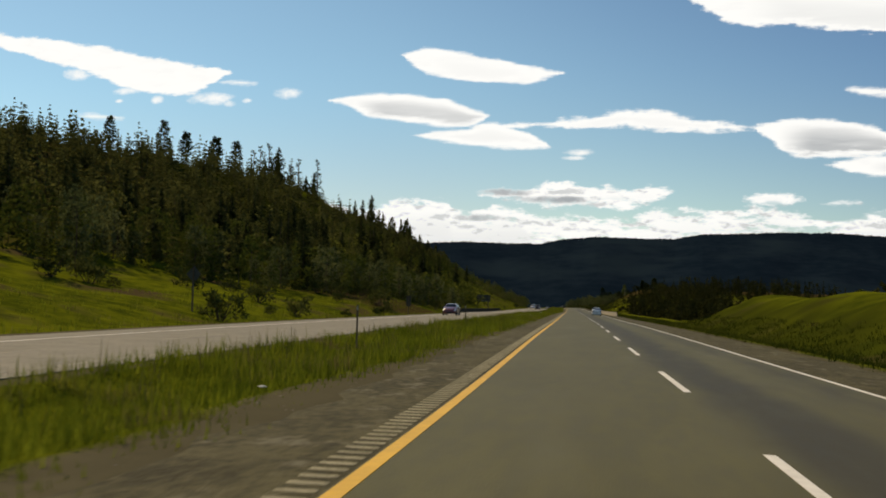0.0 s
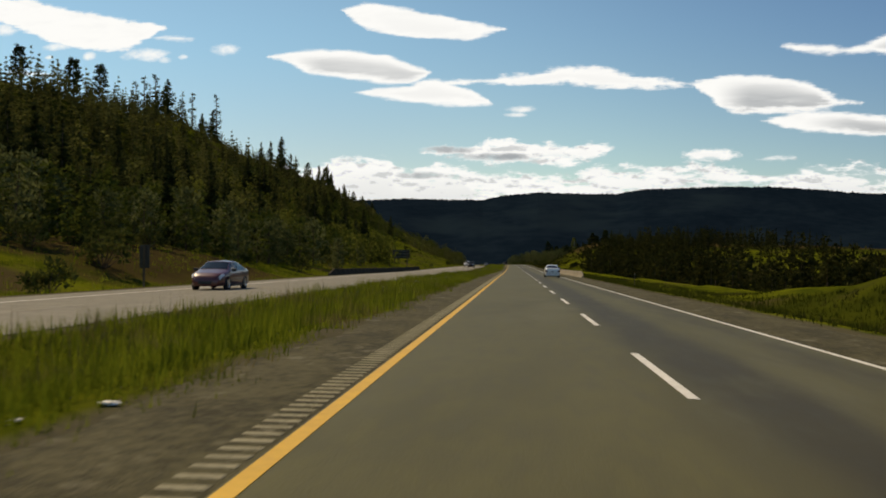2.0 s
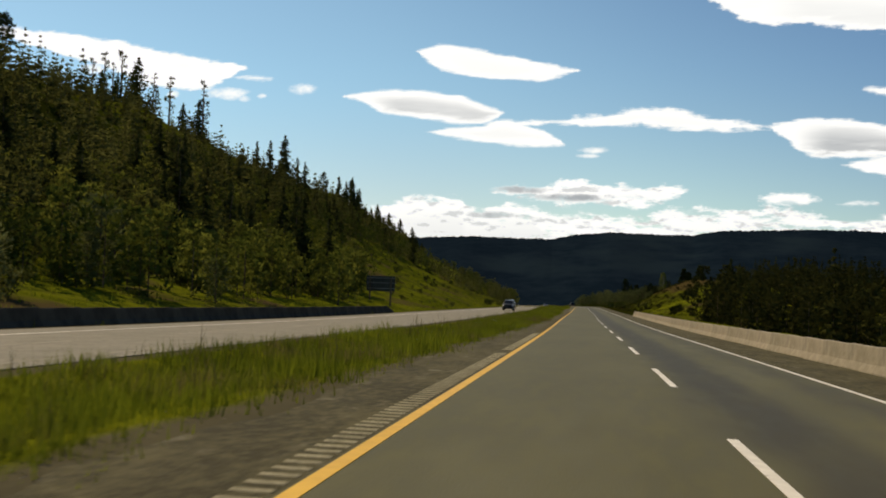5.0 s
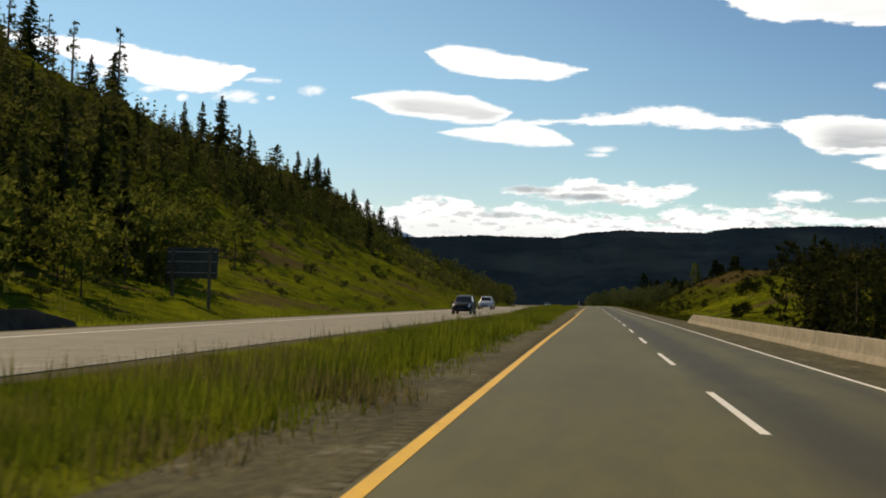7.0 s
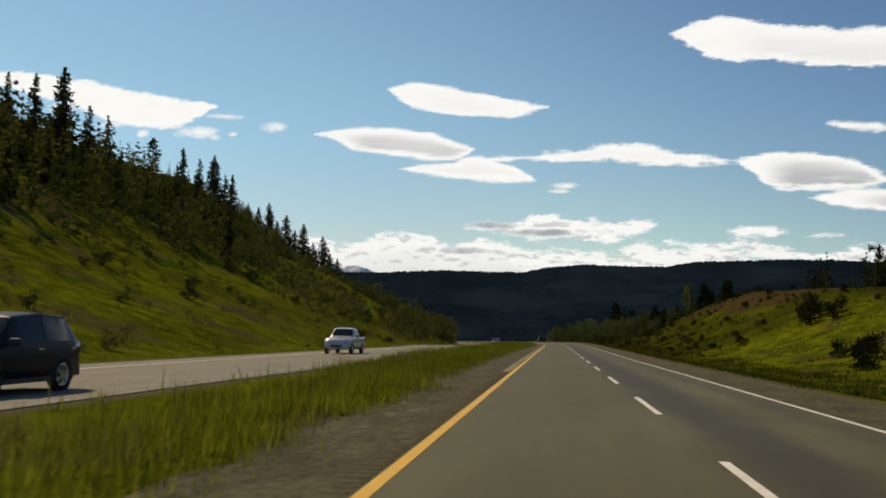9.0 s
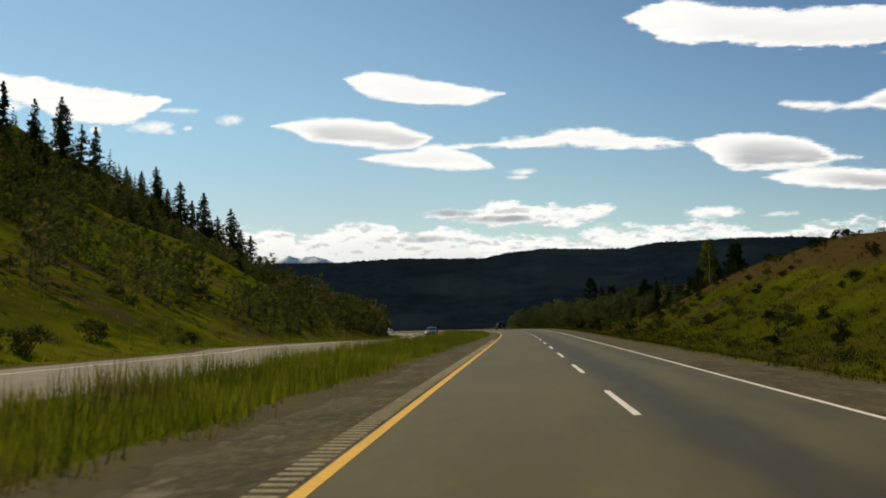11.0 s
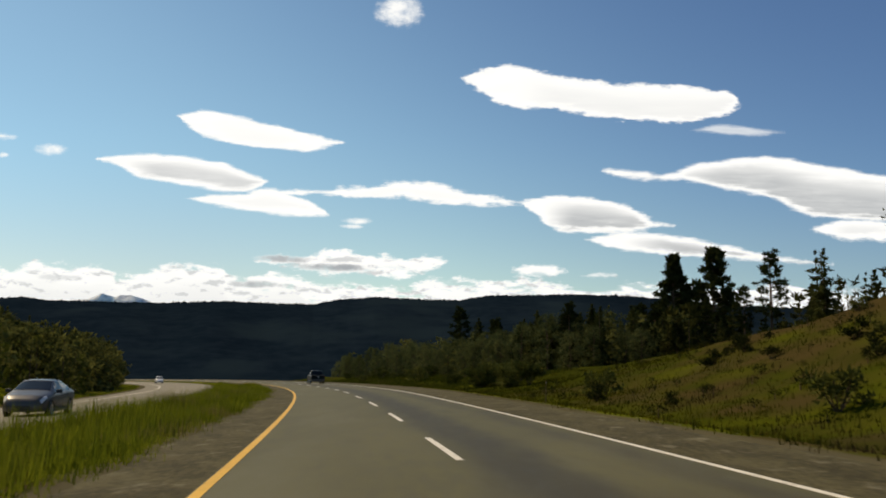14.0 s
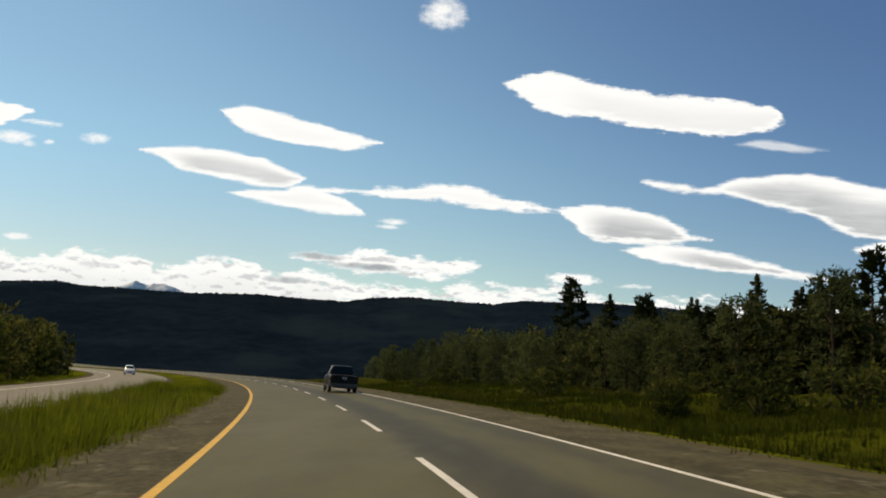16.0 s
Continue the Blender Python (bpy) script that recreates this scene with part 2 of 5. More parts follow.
# low bank of cumulus over the ridge
cloud(0.006, 1.1, 0.30, 0.97,
      (-0.95, -0.62, -0.494, -0.468, -0.444, -0.411, -0.377, -0.335, -0.321, -0.305, -0.268, -0.235, -0.21, -0.204, -0.167, -0.147),
      (0.085, 0.095, 0.101, 0.092, 0.100, 0.105, 0.102, 0.101, 0.092, 0.0965, 0.104, 0.107, 0.104, 0.092, 0.097, 0.0995),
      (0.03, 0.03, 0.03, 0.03, 0.03, 0.03, 0.03, 0.03, 0.03, 0.03, 0.03, 0.03, 0.03, 0.03, 0.03, 0.03))
cloud(0.006, 1.1, 0.30, 0.97,
      (-0.148, -0.126, -0.104, -0.075, -0.042, -0.007, 0.017, 0.045, 0.075, 0.104, 0.129, 0.159, 0.176, 0.208, 0.225, 0.241, 0.283, 0.308, 0.365, 0.70),
      (0.0995, 0.0944, 0.0870, 0.0894, 0.0886, 0.088, 0.0987, 0.0997, 0.094, 0.099, 0.0994, 0.0934, 0.088, 0.0871, 0.0931, 0.0967, 0.1002, 0.0927, 0.0944, 0.094),
      (0.03, 0.03, 0.03, 0.03, 0.03, 0.03, 0.03, 0.03, 0.03, 0.03, 0.03, 0.03, 0.03, 0.03, 0.03, 0.03, 0.03, 0.03, 0.03, 0.03))
# blue gaps and grey bellies in the bank
low_sky = W.step(cb, 0.112, 0.100)
gaps = W.step(W.noise(W.xyz(ca, W.math("MULTIPLY", cb, 3.2)), 19.0, 5.0, 0.62), 0.52, 0.62)
SKY["cover"] = W.math("MULTIPLY", SKY["cover"], W.math("SUBTRACT", 1.0, W.math("MULTIPLY", W.math("MULTIPLY", gaps, W.step(ca, -0.22, -0.12)), W.math("MULTIPLY", low_sky, 0.85))))
lump = W.noise(W.xyz(ca, W.math("MULTIPLY", cb, 2.4)), 30.0, 5.0, 0.62)
lump_over = W.noise(W.xyz(ca, W.math("MULTIPLY", W.math("ADD", cb, 0.0042), 2.4)), 30.0, 5.0, 0.62)
bellies = W.step(W.math("SUBTRACT", lump_over, lump), 0.01, 0.15)
SKY["grey"] = W.math("MAXIMUM", SKY["grey"], W.math("MULTIPLY", W.math("MULTIPLY", bellies, W.step(cb, 0.132, 0.115)), 0.55))
for gx, gy, gw, gh, gt, gk in ((-0.142, 0.1150, 0.036, 0.0052, -0.03, 0.85), (-0.090, 0.1072, 0.050, 0.0056, -0.03, 0.95), (-0.172, 0.0868, 0.036, 0.0052, -0.02, 0.85), (-0.39, 0.0905, 0.03, 0.004, 0.0, 0.4)):
    dx = W.math("SUBTRACT", ca, gx)
    dz = W.math("DIVIDE", W.math("MULTIPLY_ADD", dx, -gt, W.math("SUBTRACT", cb, gy)), gh)
    dx = W.math("DIVIDE", dx, gw)
    body = W.math("SUBTRACT", 1.0, W.math("ADD", W.math("MULTIPLY", dx, dx), W.math("MULTIPLY", dz, dz)))
    body = W.math("MULTIPLY_ADD", fleecy, 2.2, W.math("MULTIPLY_ADD", ragged, 1.4, body))
    mask = W.step(body, 0.0, 1.1)
    veil(W.math("MULTIPLY", mask, 0.9), W.math("MULTIPLY", mask, gk))
cover, grey = SKY["cover"], SKY["grey"]
streak = W.step(W.noise(W.xyz(W.math("MULTIPLY", ca, 0.28), cb), 85.0, 4.0, 0.6), 0.46, 0.68)
grey = W.math("MAXIMUM", grey, W.math("MULTIPLY", streak, 0.06))
cover = W.math("MULTIPLY", cover, W.step(split.outputs[1], 0.15, 0.45))
cloud_tint = W.mix(grey, (0.84, 0.99, 1.18), (0.29, 0.37, 0.48))
clear = W.put("ShaderNodeBackground")
# the blue deepens away from the sun's side
away = W.step(W.math("MULTIPLY_ADD", split.outputs[0], 0.75, W.math("MULTIPLY", split.outputs[2], 0.9)), -0.02, 0.72)
sky_tint = W.mix(away, (0.75, 1.04, 1.07), (0.375, 0.605, 0.85))
# pale haze low over the ridge
haze = W.mix(W.step(cb, 0.26, 0.06), (1.0, 1.0, 1.0), W.mix(W.step(split.outputs[0], -0.30, 0.05), (1.04, 0.82, 0.80), (1.10, 0.94, 0.88)))
sky_tint = W.mix(1.0, sky_tint, haze, "MULTIPLY")
W.join(W.mix(1.0, sky.outputs[0], sky_tint, "MULTIPLY"), clear.inputs[0])
clear.inputs[1].default_value = 0.115
cloudy = W.put("ShaderNodeBackground")
W.join(cloud_tint, cloudy.inputs[0])
cloudy.inputs[1].default_value = 1.0
blend = W.put("ShaderNodeMixShader")
W.join(cover, blend.inputs[0])
W.join(clear.outputs[0], blend.inputs[1])
W.join(cloudy.outputs[0], blend.inputs[2])
W.join(blend.outputs[0], W.put("ShaderNodeOutputWorld").inputs[0])
# ---- materials ----
def material(name, low, high, scale=1.0, rough=0.8, bump=0.0, bump_scale=None, metal=0.0, blotch=None, spread=0.0,
             island=0.0, wild=0.0, translucent=0.0, coat=0.0, coords="Object", stretch=None, attr=None, spec=None):
    """Two-scale noise between two colours; blotch=(colour, scale, low, high) adds large patches, attr=((name, low, high, colour), ...) adds
    places told by a mesh attribute; wild varies the brightness of each object, island that of each loose piece."""
    m = bpy.data.materials.new(name)
    m.use_nodes = True
    n = Nodes(m.node_tree)
    where = n.put("ShaderNodeTexCoord").outputs[coords]
    if stretch:
        sm = n.put("ShaderNodeMapping")
        sm.inputs["Scale"].default_value = stretch
        n.join(where, sm.inputs[0])
        where = sm.outputs[0]
    fine = n.noise(where, scale, 5.0, 0.6)
    wide = n.noise(where, scale * 0.13, 2.0)
    f = n.step(n.math("ADD", n.math("MULTIPLY", fine, 0.6), n.math("MULTIPLY", wide, 0.4)), 0.36, 0.64)
    colour = n.mix(f, low, high)
    if blotch:
        colour = n.mix(n.step(n.noise(where, blotch[1], 4.0), blotch[2], blotch[3]), colour, blotch[0])
    for a_name, a_low, a_high, a_colour in attr or ():
        at = n.put("ShaderNodeAttribute", attribute_name=a_name)
        k = n.math("ADD", at.outputs["Fac"], n.math("MULTIPLY", n.math("SUBTRACT", n.noise(where, scale * 0.5, 4.0), 0.5), 0.9))
        colour = n.mix(n.step(k, a_low, a_high), colour, n.mix(fine, [c * 0.72 for c in a_colour], [min(1, c * 1.28) for c in a_colour]))
    if wild or island:
        v = n.put("ShaderNodeObjectInfo").outputs["Random"] if wild else n.put("ShaderNodeNewGeometry").outputs["Random Per Island"]
        hsv = n.put("ShaderNodeHueSaturation")
        k = wild or island
        n.join(n.math("MULTIPLY_ADD", v, k, 1.0 - k / 2), hsv.inputs["Value"])
        n.join(n.math("MULTIPLY_ADD", v, -0.05 * k, 0.5 + 0.025 * k), hsv.inputs["Hue"])
        n.join(colour, hsv.inputs["Color"])
        colour = hsv.outputs[0]
    p = n.put("ShaderNodeBsdfPrincipled")
    n.join(colour, p.inputs["Base Color"])
    p.inputs["Metallic"].default_value = metal
    n.join(n.math("MULTIPLY_ADD", fine, spread, rough - spread / 2, clamp=True), p.inputs["Roughness"])
    p.inputs["Specular IOR Level"].default_value = spec if spec is not None else 0.5 if rough < 0.7 else (0.12 if rough < 0.92 and not translucent else 0.0)
    if coat:
        p.inputs["Coat Weight"].default_value, p.inputs["Coat Roughness"].default_value = coat, 0.05
    if bump:
        b = n.put("ShaderNodeBump")
        b.inputs["Strength"].default_value, b.inputs["Distance"].default_value = min(1.0, bump), 0.02 if bump <= 1 else 0.02 * bump
        n.join(n.noise(where, bump_scale or scale * 2, 4.0), b.inputs["Height"])
        n.join(b.outputs[0], p.inputs["Normal"])
    out = n.put("ShaderNodeOutputMaterial")
    if translucent:
        t = n.put("ShaderNodeBsdfTranslucent")
        n.join(colour, t.inputs[0])
        mx = n.put("ShaderNodeMixShader")
        mx.inputs[0].default_value = translucent
        n.join(p.outputs[0], mx.inputs[1])
        n.join(t.outputs[0], mx.inputs[2])
        n.join(mx.outputs[0], out.inputs[0])
    else:
        n.join(p.outputs[0], out.inputs[0])
    return m


M_ROAD = material("asphalt", (0.083, 0.075, 0.028), (0.109, 0.099, 0.037), 4.0, 0.60, 0.2, 45.0, spread=0.1, spec=0.11, stretch=(1, 0.22, 1),
                  attr=(("track", 0.15, 0.95, (0.050, 0.044, 0.022)),), blotch=((0.114, 0.106, 0.049), 0.35, 0.52, 0.72))
M_ROAD2 = material("old_asphalt", (0.175, 0.164, 0.128), (0.24, 0.224, 0.178), 7.0, 0.88, 0.4, 50.0)
M_SHOULDER = material("shoulder_asphalt", (0.043, 0.038, 0.018), (0.097, 0.087, 0.043), 8.0, 0.9, 1.0, 40.0, stretch=(1, 0.5, 1),
                      blotch=((0.150, 0.136, 0.088), 2.0, 0.56, 0.74))
M_YELLOW = material("yellow_paint", (0.60, 0.33, 0.014), (0.72, 0.41, 0.020), 6.0, 0.6, 0.2, blotch=((0.42, 0.25, 0.03), 3.0, 0.62, 0.8))
M_WHITE = material("white_paint", (0.60, 0.57, 0.49), (0.74, 0.71, 0.62), 6.0, 0.6, 0.2, blotch=((0.38, 0.35, 0.29), 4.0, 0.62, 0.8))
M_WORN = material("worn_paint", (0.24, 0.22, 0.17), (0.36, 0.33, 0.26), 4.0, 0.8, 0.2)
M_RUMBLE = material("milled_groove", (0.19, 0.178, 0.118), (0.31, 0.288, 0.192), 14.0, 0.95, 0.5, 70.0, wild=0.25)
M_GROUND = material("meadow", (0.036, 0.048, 0.005), (0.112, 0.124, 0.009), 0.55, 0.95, 1.0, 6.0,
                    blotch=((0.066, 0.050, 0.022), 0.11, 0.52, 0.68),
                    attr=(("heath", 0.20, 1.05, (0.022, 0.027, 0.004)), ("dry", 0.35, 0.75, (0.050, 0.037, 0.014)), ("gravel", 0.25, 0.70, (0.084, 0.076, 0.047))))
M_GRASS = material("grass_blades", (0.080, 0.106, 0.010), (0.165, 0.190, 0.019), 0.7, 0.75, island=0.3, translucent=0.55,
                   blotch=((0.135, 0.112, 0.042), 0.30, 0.54, 0.68))
M_WEED = material("weed_stalks", (0.060, 0.065, 0.020), (0.14, 0.115, 0.045), 1.5, 0.8, island=0.6, translucent=0.2)
M_BARK = material("bark", (0.060, 0.043, 0.030), (0.13, 0.095, 0.068), 6.0, 0.95, 1.0, 18.0, stretch=(1, 1, 0.25))
M_PALE_BARK = material("pale_bark", (0.24, 0.22, 0.18), (0.42, 0.39, 0.33), 5.0, 0.9, 0.6, 14.0)
M_FIR = material("fir_needles", (0.020, 0.027, 0.009), (0.060, 0.066, 0.020), 1.3, 0.75, wild=0.5, translucent=0.35)
M_PINE = material("pine_needles", (0.014, 0.020, 0.007), (0.036, 0.044, 0.013), 1.3, 0.75, wild=0.5, translucent=0.2)
M_FOREST = material("forest_needles", (0.036, 0.040, 0.011), (0.108, 0.112, 0.034), 0.22, 0.8, translucent=0.5)
M_SCRUB = material("scrub_leaves", (0.038, 0.054, 0.011), (0.105, 0.120, 0.022), 0.35, 0.8, translucent=0.3)
# lighter copy of the scrub leaves: sunlight put into the colour
M_LIT_LEAF = material("sunlit_leaves", (0.050, 0.066, 0.012), (0.158, 0.166, 0.032), 0.35, 0.75, translucent=0.5)
M_LEAF = material("leaves", (0.052, 0.066, 0.026), (0.118, 0.132, 0.050), 0.9, 0.75, wild=0.5, translucent=0.42)
M_BUSH = material("bush_leaves", (0.038, 0.050, 0.013), (0.100, 0.106, 0.028), 0.9, 0.75, wild=0.7, translucent=0.28)
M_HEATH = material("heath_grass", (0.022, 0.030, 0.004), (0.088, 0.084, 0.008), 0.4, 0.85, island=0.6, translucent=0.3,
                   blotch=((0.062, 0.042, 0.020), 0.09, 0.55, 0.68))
M_VERGE = material("verge_blades", (0.028, 0.040, 0.005), (0.070, 0.078, 0.011), 0.6, 0.8, island=0.5, translucent=0.3,
                   blotch=((0.066, 0.054, 0.022), 0.2, 0.56, 0.7))
M_DARK_BUSH = material("dark_bush_leaves", (0.014, 0.019, 0.006), (0.042, 0.047, 0.014), 1.2, 0.8, wild=0.6, translucent=0.2)
M_WOOD = material("mixed_wood_leaves", (0.042, 0.050, 0.015), (0.150, 0.152, 0.046), 0.3, 0.8, translucent=0.4)
# dark forest with the blue of distance haze put into the colour
M_MOUNTAIN = material("hazy_far_forest", (0.0042, 0.0100, 0.0168), (0.0082, 0.0160, 0.0244), 0.02, 1.0, blotch=((0.0105, 0.0200, 0.0270), 0.0026, 0.50, 0.7))
M_SNOW = material("snowy_rock", (0.30, 0.38, 0.48), (0.97, 0.98, 0.98), 0.03, 0.9)
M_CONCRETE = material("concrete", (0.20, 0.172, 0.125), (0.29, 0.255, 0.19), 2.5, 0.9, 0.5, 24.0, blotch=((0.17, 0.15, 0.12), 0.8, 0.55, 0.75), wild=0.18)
# dirty concrete, darkened further for the shaded face of the far barrier
M_SHADED_CONCRETE = material("shaded_weathered_concrete", (0.048, 0.042, 0.031), (0.080, 0.070, 0.052), 2.0, 0.92, 0.5, 24.0, wild=0.2)
# dark copy of the forest foliage: the wood's shaded side put into the colour
M_SHADED_WOOD = material("shaded_wood_leaves", (0.016, 0.019, 0.006), (0.052, 0.052, 0.014), 0.3, 0.8, translucent=0.25)
M_SIGN_BACK = material("dull_sign_back", (0.050, 0.048, 0.040), (0.085, 0.080, 0.066), 3.0, 0.8, 0.2)
M_STEEL = material("galvanised_steel", (0.30, 0.30, 0.29), (0.42, 0.42, 0.40), 8.0, 0.5, metal=0.7, spread=0.2)
M_POST = material("weathered_wood", (0.085, 0.062, 0.040), (0.16, 0.12, 0.08), 5.0, 0.9, 0.6, stretch=(1, 1, 0.2))
# ---- the road's line: metres along the yellow line, metres to the right of it ----
STEP = 2.0
ALONG = np.arange(-20.0, 900.0, STEP)


def sums(a):
    return np.concatenate([[0], np.cumsum((a[1:] + a[:-1]) / 2 * STEP)])


_turn = sums(np.interp(ALONG, np.arange(-20, 901, 30.0), CURVE) / 1000)
LINE = np.stack([sums(-np.sin(_turn)), sums(np.cos(_turn)), sums(np.interp(ALONG, np.arange(-20, 901, 60.0), GRADE) / 100)], 1)
LINE -= LINE[np.argmin(abs(ALONG))]
TURN = _turn


def line_at(s):
    """Place on the yellow line and heading there, also before and past the fitted stretch."""
    s = np.asarray(s, float)
    k = np.clip(s, ALONG[0], ALONG[-1])
    p = np.stack([np.interp(k, ALONG, LINE[:, i]) for i in range(3)], -1)
    h = np.interp(k, ALONG, TURN)
    over = s - k
    p = p + np.stack([-np.sin(h) * over, np.cos(h) * over, -0.010 * over], -1)
    return p, h


def slope_at(s):
    return np.interp(s, np.arange(-20, 901, 80.0), SLOPE) / 100


def smooth(x, lo, hi):
    t = np.clip((np.asarray(x, float) - lo) / (hi - lo), 0, 1)
    return t * t * (3 - 2 * t)


def waves(x, y, size, seed):
    """Cheap smooth noise, about -1 to 1."""
    r = np.random.RandomState(seed)
    out = 0
    for k in range(7):
        a, f, p = r.uniform(0, 6.28), r.uniform(0.5, 1.9) / size * 6.28, r.uniform(0, 6.28)
        out = out + np.sin((x * math.cos(a) + y * math.sin(a)) * f + p + 1.3 * np.sin(0.6 * f * (y * math.cos(a) - x * math.sin(a)) + p))
    return out / 3.6


OPP_IN, OPP_OUT = -7.4, -18.0        # the other carriageway's pavement


def deck(s, u):
    """Height of the paved surfaces over the yellow line."""
    b = slope_at(s)
    ours = -u * b
    theirs = np.where(b > 0, (u - OPP_IN) * 0.015 + 0.02, -OPP_IN * b + (u - OPP_IN) * -b)
    k = smooth(u, OPP_IN, -2.6)
    return ours * k + theirs * (1 - k)


def lift(s, u):
    """Height of the ground over the yellow line."""
    s, u = np.broadcast_arrays(np.asarray(s, float), np.asarray(u, float))
    z = deck(s, np.clip(u, OPP_OUT - 1.2, 10.6)) - 0.012
    # median swale
    z = z - 0.30 * smooth(u, OPP_IN + 0.5, OPP_IN + 2.0) * smooth(-u, 2.4, 4.2)
    # wooded hill beyond the other carriageway
    v = np.maximum(-u + OPP_OUT - 1.2, 0)
    crest = np.interp(s, [-400, 0, 100, 200, 380, 505, 600, 654, 690, 725, 770, 840, 1200],
                      [19, 26, 32, 39, 51, 49, 45, 44, 42, 26, 8, 0, -6])
    bend = np.interp(s, [0, 120, 300, 420, 530, 590, 700], [1.25, 1.45, 1.55, 1.15, 1.0, 1.75, 1.85])
    reach = np.interp(s, [0, 500, 590, 700], [112, 108, 80, 74])
    t = np.clip(v / reach, 0, 1)
    hill = crest * (t ** bend) * (1 - 0.12 * smooth(v, 112, 260) + 0.1 * smooth(v, 75, 112) * smooth(s, 540, 620)
                                + 0.17 * smooth(v, 88, 135) * smooth(s, 390, 440) * smooth(-s, -545, -505)) - 0.5 * smooth(v, 0, 2.5) * smooth(-v, -9, -4)
    hill = hill + waves(s, u, 42, 5) * 0.9 * smooth(v, 8, 45) + waves(s, u, 13, 6) * 0.30 * smooth(v, 3, 20)
    z = z + hill + 1.3 * smooth(s, 118, 145) * smooth(-s, -182, -160) * smooth(v, 1, 7) * smooth(-v, -26, -12)
    # right-hand side: low mound, falling ground behind the barrier, cut slope with a knoll, low tail, wooded flat
    w = np.maximum(u - 10.8, 0)
    mound = 3.3 * smooth(s, 22, 62) * smooth(-s, -142, -112) * smooth(w, 2.2, 11.5)
    drop = -5.0 * smooth(s, 130, 165) * smooth(-s, -372, -335) * smooth(w, 5, 42)
    top = np.interp(s, [338, 352, 375, 400, 440, 480, 508, 530, 552, 580, 600, 620], [0, 0.8, 3.4, 6.6, 9.0, 10.4, 9.2, 5.8, 3.7, 2.0, 0.7, 0])
    knoll = top * smooth(w, 1.8, 27) ** 1.05
    bank = 1.2 * smooth(s, 560, 620) * smooth(w, 3, 16) + 2.5 * smooth(s, 560, 680) * smooth(w, 18, 110)
    z = z + mound + drop + knoll + bank - 0.35 * smooth(w, 0, 1.8)
    z = z + (waves(s, u, 17, 7) * 0.28 + waves(s, u, 6, 8) * 0.10) * smooth(w, 2, 10)
    far = smooth(np.abs(u), 150, 700)
    return z + far * waves(s, u, 600, 9) * 3 - 45 * smooth(s, 850, 2600) * smooth(np.abs(u), 25, 300) - 22 * smooth(u, 110, 420) - 14 * smooth(s, 690, 790) * smooth(u, 11.5, 45) - 10 * smooth(s, 760, 860) * smooth(-u, 20, 60)


def at(s, u, up=0.0):
    """World place of a point on the ground, up metres above it."""
    p, h = line_at(s)
    s, u = np.asarray(s, float), np.asarray(u, float)
    ui = np.clip(u, -320, 320)
    x = p[..., 0] + np.cos(h) * ui + (u - ui)
    y = p[..., 1] + np.sin(h) * ui
    return np.stack([x, y, p[..., 2] + lift(s, u) + up], -1)


def on_deck(s, u, up=0.0):
    p, h = line_at(s)
    return np.stack([p[..., 0] + np.cos(h) * u, p[..., 1] + np.sin(h) * u, p[..., 2] + deck(s, u) + up], -1)


def mesh_of(name, verts, faces, mats, smooth_on=False, index=None):
    me = bpy.data.meshes.new(name)
    me.from_pydata(np.asarray(verts, float).reshape(-1, 3).tolist(), [], faces if isinstance(faces, list) else faces.tolist())
    for m in mats if isinstance(mats, (list, tuple)) else [mats]:
        me.materials.append(m)
    if index is not None:
        me.polygons.foreach_set("material_index", np.asarray(index, np.int32))
    if smooth_on:
        me.polygons.foreach_set("use_smooth", np.ones(len(me.polygons), bool))
    me.update()
    return me


def sheet_faces(rows, cols):
    i = np.arange(rows * cols).reshape(rows, cols)
    return np.stack([i[:-1, :-1], i[:-1, 1:], i[1:, 1:], i[1:, :-1]], -1).reshape(-1, 4)


def strip(name, s0, s1, us, up, mat, step=3.0, surface=on_deck, ragged=None):
    """A band of pavement or paint lying on the road, with its edges turned down."""
    s = np.linspace(s0, s1, max(2, int((s1 - s0) / step) + 1))
    us = np.array([us[0], *us, us[-1]], float)
    S_, U_ = np.meshgrid(s, us, indexing="ij")
    if ragged is not None:
        cols = slice(0, 2) if ragged < 0 else slice(-2, None)
        U_[:, cols] += abs(ragged) * (waves(s, 0 * s, 7, 71) + 0.6 * waves(s, 0 * s, 2.2, 72))[:, None]
    v = surface(S_, U_, up)
    v[:, 0, 2] -= 0.015
    v[:, -1, 2] -= 0.015
    return new(name, mesh_of(name, v, sheet_faces(len(s), len(us))[:, ::1], mat))


# the ground, one sheet to the horizon
s_rows = np.concatenate([[-900, -500, -300, -200], np.arange(-140, 780, 3.0), np.linspace(790, 1100, 30), [1200, 1400, 1700, 2100, 2700, 3500, 4700]])
u_cols = np.concatenate([[-4500, -2500, -1500, -900, -600, -450, -360], np.arange(-310, -120, 10.0), np.arange(-120, -20, 3.0),
                         [-19.6, -19.0, -18.4, -18.05, -17.8, -13, -8.2, -7.6, -7.3, -6.9, -6.5, -5.9, -5.2, -4.5, -3.8, -3.2, -2.7, -2.3, -1.9, -1.6, -1.4, 0, 3.7, 7.4, 9, 9.8, 10.0, 10.4],
                         np.arange(11.0, 24, 1.0), np.arange(24, 60, 2.0), np.arange(60, 180, 8.0), [200, 240, 300, 400, 600, 900, 1500, 2500, 4500]])
gs, gu = np.meshgrid(s_rows, u_cols, indexing="ij")
gv = at(gs, gu)
gv[..., 2] -= 0.06 * ((gu > -1.5) & (gu < 9.85)) + 0.06 * ((gu < -7.5) & (gu > -17.9))
